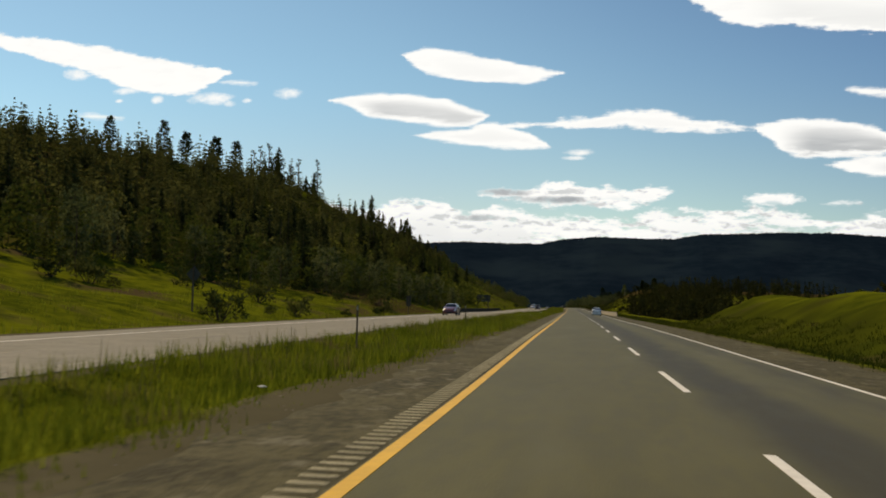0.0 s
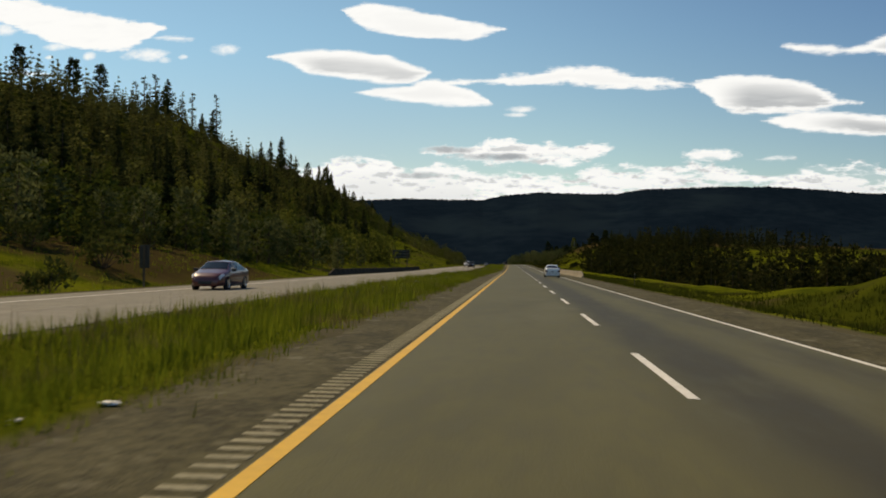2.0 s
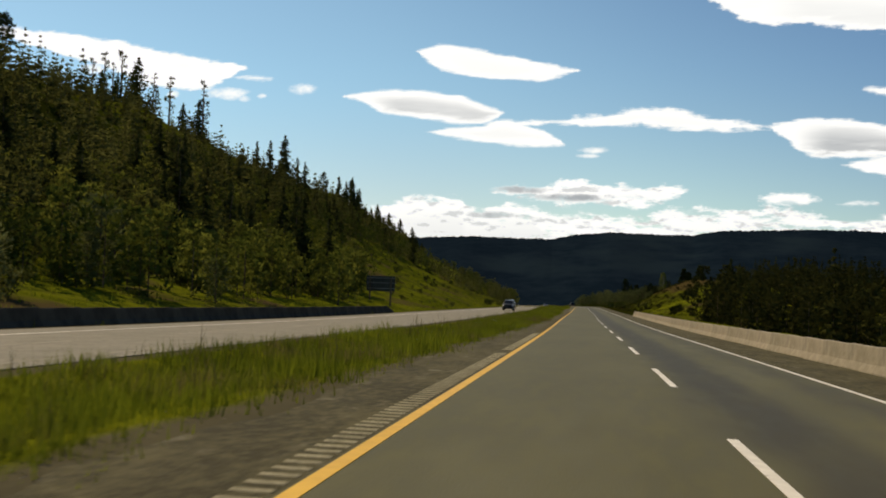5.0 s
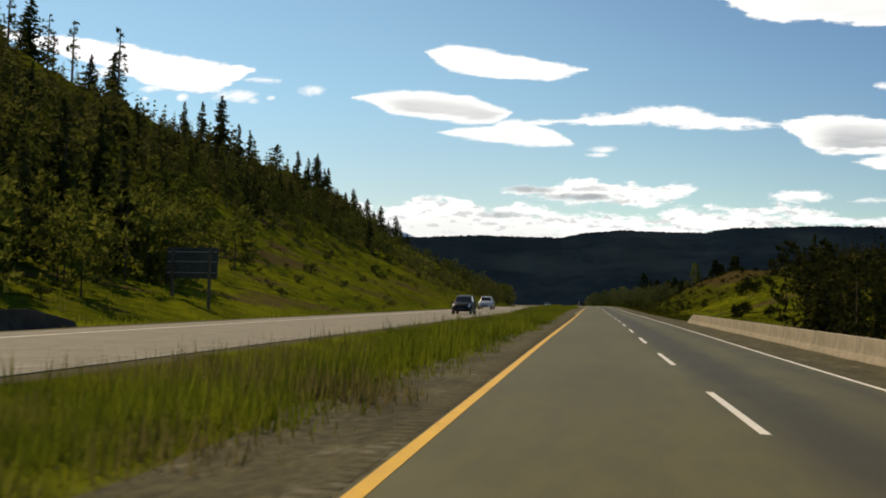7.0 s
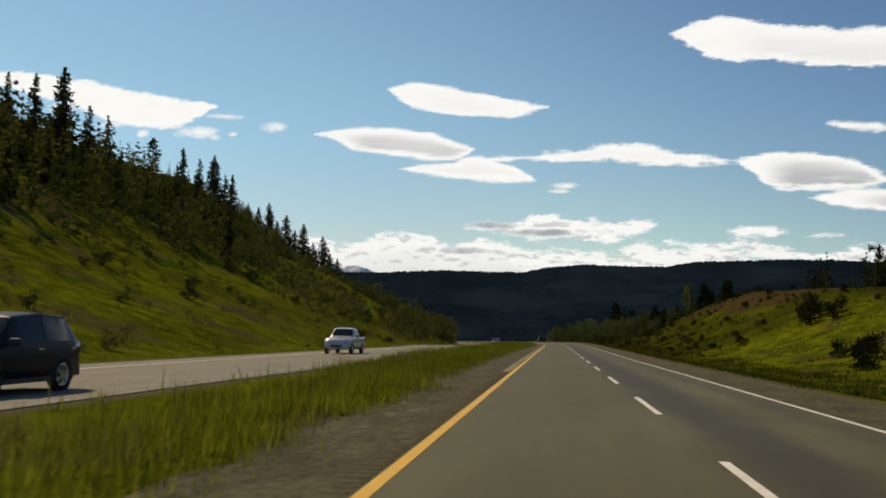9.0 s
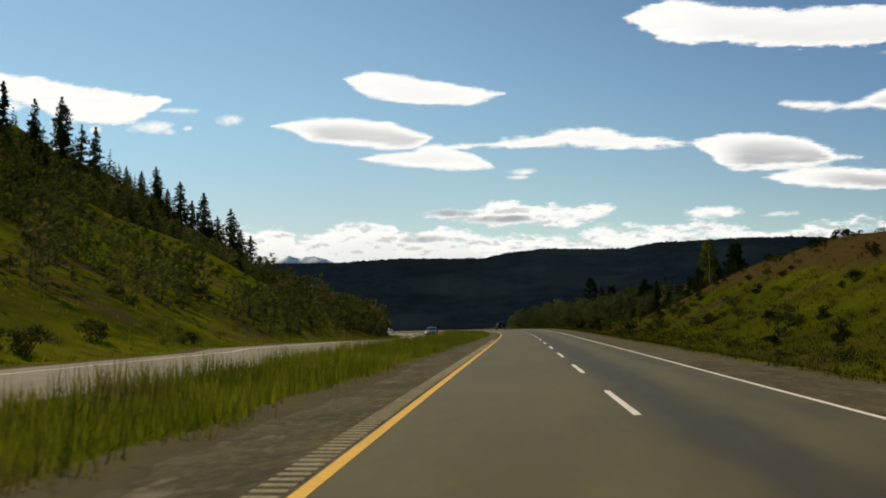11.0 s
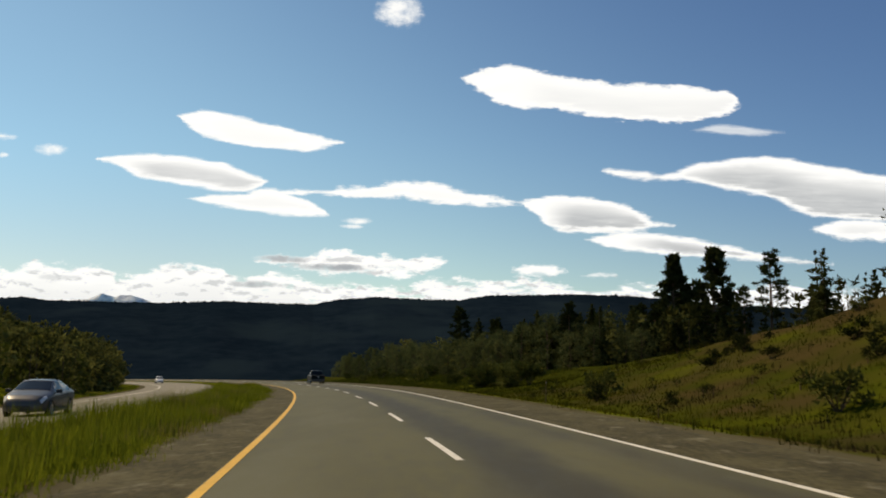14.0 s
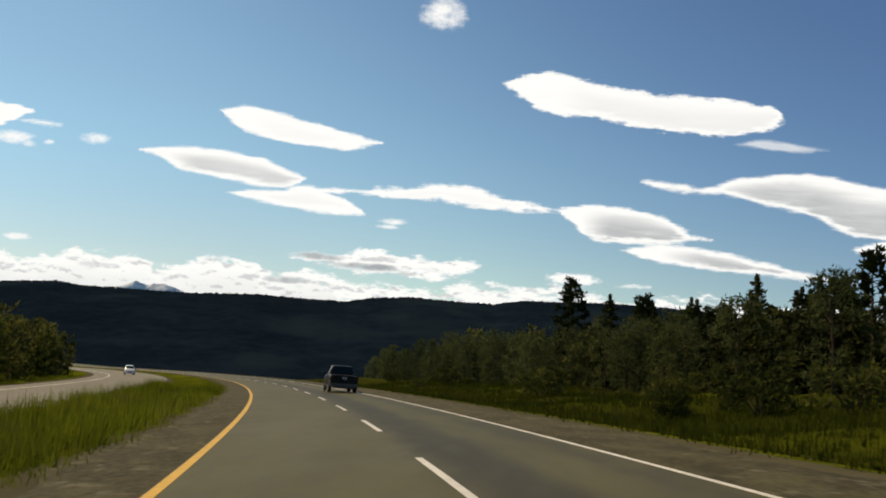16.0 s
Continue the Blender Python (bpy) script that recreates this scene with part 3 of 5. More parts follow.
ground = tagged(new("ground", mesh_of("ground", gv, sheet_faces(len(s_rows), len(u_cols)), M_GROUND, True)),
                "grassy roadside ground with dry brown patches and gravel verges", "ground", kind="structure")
dry = ((0.85 - 0.35 * smooth(gs, 480, 520)) * smooth(gs, 425, 455) * smooth(-gs, -560, -515) * smooth(gu, 25, 31) + 0.30 * smooth(gs, 398, 412) * smooth(-gs, -560, -520) * smooth(gu, 12, 16) + 0.5 * smooth(-gu, 40, 60) * smooth(-gs, -330, -250)
       + 0.8 * smooth(gs, 120, 140) * smooth(-gs, -178, -165) * smooth(-gu, 19, 22) * smooth(gu, -46, -36) + 0.45 * smooth(gs, 390, 410) * smooth(-gs, -500, -480) * smooth(-gu, 19, 22) * smooth(gu, -46, -34) + 0.22 * smooth(gs, 485, 505) * smooth(-gs, -565, -540) * smooth(gu, 12, 15) + 0.25 * smooth(gs, 22, 60) * smooth(-gs, -145, -115) * smooth(gu, 11, 13) * smooth(-gu, -26, -18))
def grass_edge(s):
    """Where the median grass ends towards the yellow line."""
    return np.interp(s, [0, 40, 75, 140, 180, 230, 265, 300, 345, 395, 440, 480, 700], [-2.2, -1.9, -1.6, -1.75, -1.75, -1.35, -1.0, -1.0, -1.6, -2.2, -2.0, -1.7, -1.8]) + 0.25 * waves(s, 0 * s, 9, 74) + 0.15 * waves(s, 0 * s, 2.5, 75)


def tree_edge(s):
    """How near to the road the hillside's trees come."""
    edge = np.interp(s, [0, 60, 108, 132, 165, 200, 285, 330, 345, 378, 391, 414, 455, 463, 468, 900],
                     [-46, -47, -46, -33, -29.5, -27.5, -27, -30, -40, -49, -54, -46, -42, -36, -24, -22])
    return edge + 2.2 * waves(s, 0 * s, 21, 91) + 1.2 * waves(s, 0 * s, 7, 92)


def open_patch(s, u):
    """The bare green strip on the hillside."""
    return (u > -66) & (u < -31) & (s > 488 - 0.4 * (u + 36)) & (s < 540 - 0.4 * (u + 36))


gravel = np.maximum.reduce([smooth(gu - grass_edge(gs), -1.1, 0.1) * smooth(-gu, -10.9, -9.9), smooth(gu, -19.6, -18.6) * smooth(-gu, 6.4, 7.2)])
# heath on the right-hand slopes; the same dark tone under the hillside trees
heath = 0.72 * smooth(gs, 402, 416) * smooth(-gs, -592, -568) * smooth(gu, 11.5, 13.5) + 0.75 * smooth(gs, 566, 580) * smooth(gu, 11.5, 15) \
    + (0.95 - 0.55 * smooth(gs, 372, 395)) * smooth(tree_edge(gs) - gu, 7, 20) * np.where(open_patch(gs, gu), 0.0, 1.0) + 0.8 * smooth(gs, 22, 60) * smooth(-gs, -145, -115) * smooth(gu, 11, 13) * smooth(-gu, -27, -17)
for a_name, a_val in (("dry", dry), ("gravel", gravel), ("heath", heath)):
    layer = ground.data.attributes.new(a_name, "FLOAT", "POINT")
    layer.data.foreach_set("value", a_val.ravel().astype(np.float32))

# pavements and paint
road = strip("road", -140, 1000, [-0.1, 0.8, 2.0, 3.0, 3.7, 4.3, 4.9, 5.5, 6.0, 6.7, 7.5], 0.0, M_ROAD)
rs = np.array([v.co[:] for v in road.data.vertices])
tr = road.data.attributes.new("track", "FLOAT", "POINT")
tr.data.foreach_set("value", np.tile([0.2, 0.2, 0.0, 0.25, 0.05, 0.45, 0.85, 0.8, 0.35, 0.25, 0.6, 0.4, 0.4], len(rs) // 13).astype(np.float32))
tagged(road, "two-lane grey-brown asphalt carriageway with worn wheel tracks", "road", kind="structure")
tagged(strip("shoulder", -140, 1000, [-1.75, -0.8, -0.1], -0.004, M_SHOULDER, 0.8, ragged=-0.22), "dusty asphalt shoulder beside the yellow line", "road shoulder", kind="structure")
tagged(strip("shoulder", -140, 1000, [7.5, 8.6, 9.9], -0.004, M_SHOULDER, 1.2, ragged=0.12), "dusty asphalt shoulder beside the white edge line", "road shoulder", kind="structure")
tagged(strip("opposite_road", -140, 1000, [OPP_OUT, -15, -11.5, OPP_IN], 0.0, M_ROAD2), "pale sunlit opposite carriageway with two lanes", "road", kind="structure")
tagged(strip("yellow_edge_line", -140, 1000, [-0.075, 0.075], 0.005, M_YELLOW), "solid yellow painted edge line", "road marking", kind="structure")
tagged(strip("white_edge_line", -140, 1000, [7.34, 7.46], 0.005, M_WHITE), "solid white painted edge line", "road marking", kind="structure")
tagged(strip("yellow_edge_line", -140, 1000, [-8.22, -8.13], 0.005, M_WORN), "thin faded line of the opposite carriageway", "road marking", kind="structure")
tagged(strip("white_edge_line", -140, 1000, [-15.6, -15.45], 0.005, M_WHITE), "white edge line of the opposite carriageway", "road marking", kind="structure")


def parts_under(ob, child):
    child.parent = ob
    return child


for k in range(-9, 70):
    far_end = DASH0 + k * DASHP
    d = strip("lane_dash", far_end - DASHL, far_end, [3.635, 3.765], 0.005, M_WHITE, 1.8)
    parts_under(road, d)
    d = strip("lane_dash", far_end - DASHL, far_end, [-11.88, -11.78], 0.005, M_WORN, 1.8)
    parts_under(bpy.data.objects["opposite_road"], d)

# distant ridge and snowy peak
ridge_a = [-1.4, -0.9, -0.489, -0.41, -0.384, -0.285, -0.21, -0.149, -0.112, -0.088, -0.05, 0.0, 0.038, 0.067, 0.153, 0.2, 0.249, 0.298, 0.6, 1.4]
ridge_b = [0.050, 0.060, 0.063, 0.069, 0.066, 0.065, 0.066, 0.064, 0.064, 0.069, 0.0725, 0.071, 0.071, 0.076, 0.079, 0.079, 0.076, 0.072, 0.062, 0.05]
rx = np.linspace(-1.1, 1.1, 2400)
rt = np.concatenate([np.linspace(0, 1, 20), [1.12, 1.3]])
RX, RT = np.meshgrid(rx, rt, indexing="ij")
top_z = np.interp(RX, ridge_a, ridge_b) * 4300 - 6 - 12 * smooth(-RX, 0.15, 0.3) + (RT > 0.97) * 2.0 * waves(RX * 4300, RX * 0, 38, 11) + (RT > 0.97) * 5.0 * np.abs(waves(RX * 4300, RX * 0, 16, 12))
fold = waves(RX * 4300, RT * 900, 700, 13) * 45 * np.sin(np.clip(RT, 0, 1) * 3.14)
mz = np.where(RT <= 1, -70 + (top_z + 70) * RT ** 0.9, top_z - (RT - 1) * 300)
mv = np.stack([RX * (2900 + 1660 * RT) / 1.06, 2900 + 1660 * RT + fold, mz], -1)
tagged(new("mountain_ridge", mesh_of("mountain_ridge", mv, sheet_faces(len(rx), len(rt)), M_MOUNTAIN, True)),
       "long dark forested mountain ridge on the horizon, tinted blue as haze", "mountain", kind="structure")
px_, py_ = np.meshgrid(np.linspace(-0.42, -0.22, 60), np.linspace(0, 1, 8), indexing="ij")
peak = np.interp(px_, [-0.42, -0.365, -0.346, -0.331, -0.314, -0.285, -0.22], [0.05, 0.066, 0.0745, 0.0715, 0.0748, 0.064, 0.05]) * 4085
peak = peak + waves(px_ * 4300, py_ * 90, 45, 21) * 5
sv = np.stack([px_ * 4190, 4640 + 0 * px_ + waves(px_ * 4300, py_ * 400, 120, 22) * 20 - 120 * (1 - py_), peak * py_ ** 0.5], -1)
tagged(new("snowy_peak", mesh_of("snowy_peak", sv, sheet_faces(60, 8), M_SNOW, True)), "snow-streaked rocky peak far behind the ridge", "mountain", kind="structure")
# ---- vegetation ----
RNG = np.random.RandomState(7)


def part(name, data, parent, label=""):
    ob = new(name, data)
    ob.parent = parent
    return tagged(ob, label) if label else ob


def tube(path, radii, sides=7, start=0):
    """Vertices and faces of a tapered tube along a path."""
    path = np.asarray(path, float)
    verts, faces = [], []
    for i, (p, r) in enumerate(zip(path, radii)):
        d = path[min(i + 1, len(path) - 1)] - path[max(i - 1, 0)]
        d = d / (np.linalg.norm(d) + 1e-9)
        a = np.cross(d, (0.3, 1, 0.2))
        a /= np.linalg.norm(a) + 1e-9
        b = np.cross(d, a)
        for k in range(sides):
            t = 6.2832 * k / sides
            verts.append(p + r * (math.cos(t) * a + math.sin(t) * b))
    for i in range(len(path) - 1):
        for k in range(sides):
            q = start + i * sides
            faces.append((q + k, q + (k + 1) % sides, q + sides + (k + 1) % sides, q + sides + k))
    faces.append(tuple(start + (len(path) - 1) * sides + k for k in range(sides)))
    return verts, faces


def tubes(list_of):
    verts, faces = [], []
    for path, radii, sides in list_of:
        v, f = tube(path, radii, sides, len(verts))
        verts += v
        faces += f
    return verts, faces


def sprays(centres, sizes, lean, r, flat=0.5):
    """One ragged leaf triangle at each centre; lean gives each its outward way."""
    n = len(centres)
    way = lean + r.normal(0, 0.45, (n, 3))
    way /= np.linalg.norm(way, axis=1)[:, None] + 1e-9
    side = np.cross(way, r.normal(0, 1, (n, 3)) * (1, 1, flat) + (0, 0, 1 - flat))
    side /= np.linalg.norm(side, axis=1)[:, None] + 1e-9
    s = sizes[:, None]
    w = r.uniform(0.28, 0.5, (n, 1))
    tri = np.stack([centres - way * s * 0.5 + side * s * w * 0.6, centres - way * s * 0.4 - side * s * w, centres + way * s * 0.6 + side * s * w * r.uniform(-0.5, 0.5, (n, 1))], 1)
    return tri.reshape(-1, 3), np.arange(3 * n).reshape(n, 3)


def fir_crown(h, r, levels=18, per=8, leaves=6, bottom=0.08, girth=0.20, gaps=0.12, plump=1.0, taper=0.8):
    cs, sz, ln = [], [], []
    for i in range(levels):
        t = i / (levels - 1)
        z0 = h * (bottom + (0.985 - bottom) * t)
        reach = h * girth * (1 - t) ** taper * r.uniform(0.8, 1.15) + 0.12
        for k in range(max(3, int(per * (1 - 0.5 * t)))):
            if r.rand() < gaps:
                continue
            a = r.uniform(0, 6.283)
            rr = reach * r.uniform(0.6, 1.15)
            for j in range(leaves):
                q = (j + r.uniform(0.3, 1.0)) / leaves
                cs.append((math.cos(a) * rr * q + r.normal(0, 0.05 * reach), math.sin(a) * rr * q + r.normal(0, 0.05 * reach),
                           z0 - 0.28 * rr * q ** 1.4 + r.normal(0, 0.012 * h)))
                ln.append((math.cos(a + r.normal(0, 0.6)), math.sin(a + r.normal(0, 0.6)), -0.25 + 0.5 * t))
                sz.append(plump * (0.045 * h + 0.25) * (1.15 - 0.6 * t) * r.uniform(0.7, 1.25))
    cs.append((0, 0, h * 0.985)), ln.append((0, 0, 1)), sz.append(0.06 * h)
    return sprays(np.array(cs), np.array(sz), np.array(ln), r)


def clump_crown(clumps, leaves, leaf, r, up=0.3):
    """Foliage in rounded clumps: rows of x, y, z, radius."""
    cs, sz, ln = [], [], []
    for x, y, z, rad in clumps:
        d = r.normal(0, 1, (leaves, 3))
        d /= np.linalg.norm(d, axis=1)[:, None]
        c = np.array((x, y, z)) + d * rad * r.uniform(0.35, 1.05, (leaves, 1)) * (1, 1, 0.75)
        cs.append(c), ln.append(d + (0, 0, up)), sz.append(leaf * r.uniform(0.6, 1.35, leaves))
    return sprays(np.concatenate(cs), np.concatenate(sz), np.concatenate(ln), r)


def fir(h, seed, **k):
    r = np.random.RandomState(seed)
    t = tubes([([(0, 0, -0.6), (0, 0, h * 0.3), (0.02 * h * r.normal(), 0, h * 0.97)], (h * 0.016, h * 0.012, 0.02), 7)])
    return t, fir_crown(h, r, **k)


def pine(h, seed, bare=0.3, width=0.15, n=44, leaves=34, cone=0.0, tuft=0.042):
    """A tall pine: bare lower bole, limbs that carry separate needle tufts, an open rounded top."""
    r = np.random.RandomState(seed)
    pieces, clumps = [([(0, 0, -0.6), (0.1, 0, h * 0.5), (0.1 + r.normal() * 0.2, r.normal() * 0.2, h * 0.98)], (h * 0.017, h * 0.012, 0.05), 7)], []
    for i in range(n):
        t = bare + (1 - bare) * (i + r.rand()) / n
        a, q = i * 2.4 + r.normal() * 0.4, (t - bare) / (1 - bare)
        reach = h * width * (0.55 + 0.75 * math.sin(3.0 * q ** 0.8) + 0.1 * r.normal()) * (1.0 - 0.45 * q) * (1 + cone * (0.45 - q))
        tip = (math.cos(a) * reach, math.sin(a) * reach, h * t + reach * 0.15)
        pieces.append(([(0, 0, h * t - reach * 0.1), tip], (h * 0.0045, 0.02), 4))
        for f in (1.0, 0.6):
            clumps.append((tip[0] * f, tip[1] * f, tip[2] + r.normal() * 0.2, h * tuft * r.uniform(0.8, 1.35)))
    clumps.append((0, 0, h * 0.97, h * 0.045))
    return tubes(pieces), clump_crown(clumps, leaves // 2, 0.032 * h + 0.15, r)


def snag(h, seed):
    """A nearly bare, thin conifer: bole, short twigs, a few tufts."""
    r = np.random.RandomState(seed)
    pieces = [([(0, 0, -0.6), (0, 0, h)], (h * 0.020, 0.09), 6)]
    clumps = []
    for i in range(46):
        t, a = r.uniform(0.25, 0.98), r.uniform(0, 6.28)
        reach = h * 0.10 * (1.1 - t) + 0.35
        tip = (math.cos(a) * reach, math.sin(a) * reach, h * t + reach * 0.3)
        pieces.append(([(0, 0, h * t), tip], (0.09, 0.04), 3))
        if r.rand() < 0.62:
            clumps.append((*tip, 0.50))
    return tubes(pieces), clump_crown(clumps, 9, 0.55, r)


def leafy(h, seed, width=0.30, n=44, leaves=34, leaf=0.48, low=0.06, fat=0.085):
    """A broad-leaved tree: forked limbs and a lumpy, gappy crown."""
    r = np.random.RandomState(seed)
    pieces, clumps = [([(0, 0, -0.5), (0.1, 0.05, h * 0.35), (r.normal() * 0.3, r.normal() * 0.3, h * 0.9)], (h * 0.014, h * 0.010, 0.03), 6)], []
    for i in range(n):
        t = low + (0.97 - low) * ((i + r.rand()) / n) ** 0.9
        q = (t - low) / (1 - low)
        a = i * 2.4 + r.normal() * 0.5
        reach = h * width * math.sin(3.14 * min(1, 0.16 + 0.8 * q)) ** 0.8 * r.uniform(0.45, 1.1)
        tip = (math.cos(a) * reach, math.sin(a) * reach, h * t)
        if i % 3 == 0:
            pieces.append(([(0, 0, h * t * 0.72), [c * 0.8 for c in tip[:2]] + [h * t * 0.97]], (h * 0.004, 0.01), 4))
        clumps.append((*tip, h * fat * r.uniform(0.7, 1.4)))
    return tubes(pieces), clump_crown(clumps, leaves, leaf, r, 0.5)


def bush(h, seed, leaves=52, low=0.35, fat=0.26):
    r = np.random.RandomState(seed)
    pieces, clumps = [], []
    for i in range(11):
        a, q = i * 2.4, r.uniform(0.1, 0.75)
        tip = (math.cos(a) * h * q * 0.8, math.sin(a) * h * q * 0.8, h * r.uniform(low, 0.78))
        pieces.append(([(0, 0, -0.2), tip], (0.03, 0.01), 4))
        clumps.append((*tip, h * fat * r.uniform(0.7, 1.2)))
    return tubes(pieces), clump_crown(clumps, leaves, 0.09 * h + 0.05, r, 0.5)


def plant(kind, shapes, bark, leaf_mat, label, category, group=""):
    """Prototype of a tree: an Empty at its foot with a trunk and a crown. Returns a function that sets copies out."""
    (tv, tf), (cv, cf) = shapes
    trunk = mesh_of("trunk", tv, tf, bark)
    crown = mesh_of("crown", cv, cf, leaf_mat)

    def set_out(place, size=1.0, spin=0.0, note=None):
        ob = new(kind)
        ob.empty_display_size = 0.2
        ob.matrix_world = Matrix.Translation(place) @ Matrix.Rotation(spin, 4, "Z") @ Matrix.Diagonal((size * 1.0, size, size, 1))
        part("trunk" if category == "tree" else "stem", trunk, ob)
        part("crown" if category == "tree" else "foliage", crown, ob)
        return tagged(ob, note or label, category, group)
    return set_out


FIRS = [plant("fir_tree", fir(1.0 * h, 100 + i, girth=g, levels=18, per=9, leaves=6, taper=0.66, plump=1.35), M_BARK, M_FIR, "dark green pointed fir tree on the hillside", "tree", "hillside conifers")
        for i, (h, g) in enumerate(((16, 0.24), (15, 0.28), (17, 0.21), (14, 0.30)))]
PINES = [plant("pine_tree", pine(18, 200 + i, bare=b, width=w), M_BARK, M_PINE, "tall dark pine with an open tufted crown", "tree", "tall pines")
         for i, (b, w) in enumerate(((0.28, 0.15), (0.18, 0.16), (0.4, 0.14)))]
SNAGS = [plant("snag_tree", snag(17, 300 + i), M_BARK, M_FIR, "thin half-bare conifer standing on the crest", "tree", "thin crest trees") for i in range(3)]
LEAFY = [plant("birch_tree", leafy(11, 400 + i, width=w, n=44, leaves=44, leaf=0.35), M_BARK, M_LEAF, "green broad-leaved tree at the wood's edge", "tree", "roadside broad-leaved trees")
         for i, w in enumerate((0.28, 0.34, 0.24, 0.31))]
# YOUNG has sunlight in its leaf colour; SHADY keeps the darker leaves
YOUNG = [plant("birch_tree", leafy(11, 450 + i, width=w, n=36, leaves=22, leaf=0.64, low=0.0, fat=0.12), M_BARK, M_LIT_LEAF, "green broad-leaved tree on the hillside", "tree", "roadside broad-leaved trees")
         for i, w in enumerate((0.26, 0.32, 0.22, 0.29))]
SHADY = [plant("birch_tree", leafy(11, 470 + i, width=w, n=34, leaves=22, leaf=0.62, low=0.0, fat=0.12), M_BARK, M_LEAF, "dark green broad-leaved tree on the hillside", "tree", "roadside broad-leaved trees")
         for i, w in enumerate((0.26, 0.32, 0.22))]
BUSHES = [plant("bush", bush(1.6, 500 + i, 44, 0.2, 0.30), M_BARK, M_BUSH, "low dark green bush on the slope", "bush", "hillside bushes") for i in range(4)]


def one(kind, i, s, u, h, base, note=None):
    p = at(s, u)
    return kind[i % len(kind)](Vector(p), h / base, (s * 7.13 + u * 3.7) % 6.28, note)


# crest and skyline trees that stand out one by one: along, across, height
CREST = [plant("fir_tree", fir(18.0, 150 + i, girth=g, levels=20, per=13, leaves=8, plump=1.2, gaps=0.10, taper=0.62), M_BARK, M_FIR, "full dark fir", "tree", "crest firs")
         for i, g in enumerate((0.30, 0.34, 0.28))]
for i, (s, u, top) in enumerate(((654, -87, 48.6), (660, -81, 45.2), (668, -75, 42.8), (683, -68, 39.7), (656, -84, 42.5), (664, -78, 40.0), (675, -71.5, 36.5), (691, -62, 32.0),
                                 (648, -90, 46.5), (642, -93, 47.0), (671, -73, 35.0), (687, -65, 33.5))):
    one(CREST, i, s, u, top - float(lift(s, u)), 18.0, "full dark fir standing clear on the crest")
one(CREST, 2, 505, -107, 59.0 - float(lift(505, -107)), 18.0, "full dark fir standing clear on the crest")
for i, (s, u, h) in enumerate(((500, -111, 15), (512, -104, 14), (494, -114, 12), (520, -103, 13),
                               (560, -97, 14), (574, -96, 12), (588, -95, 15), (600, -94, 12), (612, -94, 13))):
    one(FIRS, i, s, u, h, (16, 15, 17, 14)[i % 4], "dark pointed fir standing clear on the crest")
for i, (s, u, h) in enumerate(((476, -152, 24), (498, -138, 16), (488, -140, 12), (458, -150, 13), (448, -150, 12))):
    one(CREST, i, s, u, h, 18.0, "full dark fir standing clear on the crest")
for i, (s, u, h) in enumerate(((592, -96, 12.5), (546, -101, 11), (379, -148, 19), (386, -142, 17), (300, -135, 14), (330, -140, 15), (255, -130, 11))):
    one(PINES, i, s, u, h, 18)
for i, (s, u, h) in enumerate(((464, -158, 21), (472, -156, 24.6), (472, -144, 18), (483, -143, 20.7), (497, -136, 23), (468, -157, 19), (478, -146, 15), (460, -160, 18))):
    one(SNAGS, i, s, u, h, 17)
# right-hand side
BULKY = [plant("pine_tree", pine(18, 230 + i, bare=b, width=w, n=64, leaves=52, cone=0.9, tuft=0.036), M_BARK, M_PINE, "tall dark pine with dense tufts", "tree", "tall pines")
         for i, (b, w) in enumerate(((0.12, 0.19), (0.15, 0.17)))]
for i, (s, u, h) in enumerate(((594, 61, 17.8), (591, 53, 16.2), (598, 57, 15), (606, 66, 14.5))):
    one(BULKY, i, s, u, h, 18, "tall dark pine in the roadside group")
SLIM = [plant("birch_tree", leafy(8, 490, width=0.17, n=46, leaves=42, leaf=0.26, low=0.10, fat=0.075), M_PALE_BARK, M_LIT_LEAF, "slender birch", "tree")]
one(SLIM, 0, 518, 31.5, 7.4, 8, "slender light green birch beside the pines")
one(PINES, 1, 541, 36, 6.6, 18, "small bushy pine on the end of the slope")
one(PINES, 0, 547, 37, 5.0, 18, "small bushy pine on the end of the slope")
one(FIRS, 1, 534, 36, 5.2, 15)
for i, (s, u, h) in enumerate(((560, 52, 8), (572, 62, 9), (750, 95, 20), (659, 75, 14), (640, 60, 13), (690, 80, 12), (716, 84, 13), (735, 90, 14), (628, 66, 13), (612, 74, 14), (590, 84, 15))):
    one(FIRS, i, s, u, h, (16, 15, 17, 14)[i % 4], "dark fir rising behind the roadside wood")


def scatter(n, s0, s1, u0, u1, seed, keep=None):
    r = np.random.RandomState(seed)
    s, u, q = r.uniform(s0, s1, n), r.uniform(u0, u1, n), r.rand(n)
    k = np.ones(n, bool) if keep is None else keep(s, u, q)
    return s[k], u[k], r


def clear_of_bend(s, u):
    p = at(s, u)
    return p[..., 0] > -0.108 * (p[..., 1] - 540) - 33


# hillside trees as things of their own, lower down where they can be told apart
s_, u_, r_ = scatter(150, 60, 345, -80, -30, 31, lambda s, u, q: (u < tree_edge(s) - 6) & (q < np.where(s < 130, 0.35, 0.7)))
for i, (s, u) in enumerate(zip(s_, u_)):
    one(FIRS, i, s, u, r_.uniform(7, 13), (16, 15, 17, 14)[i % 4])
s_, u_, r_ = scatter(330, 40, 372, -62, -24, 32, lambda s, u, q: (u < tree_edge(s)) & (u > tree_edge(s) - 14) & (q < 0.8))
for i, (s, u) in enumerate(zip(s_, u_)):
    one(YOUNG if s > 255 else SHADY, i, s, u, r_.uniform(3.5, 7), 11, "young broad-leaved tree on the lower slope")
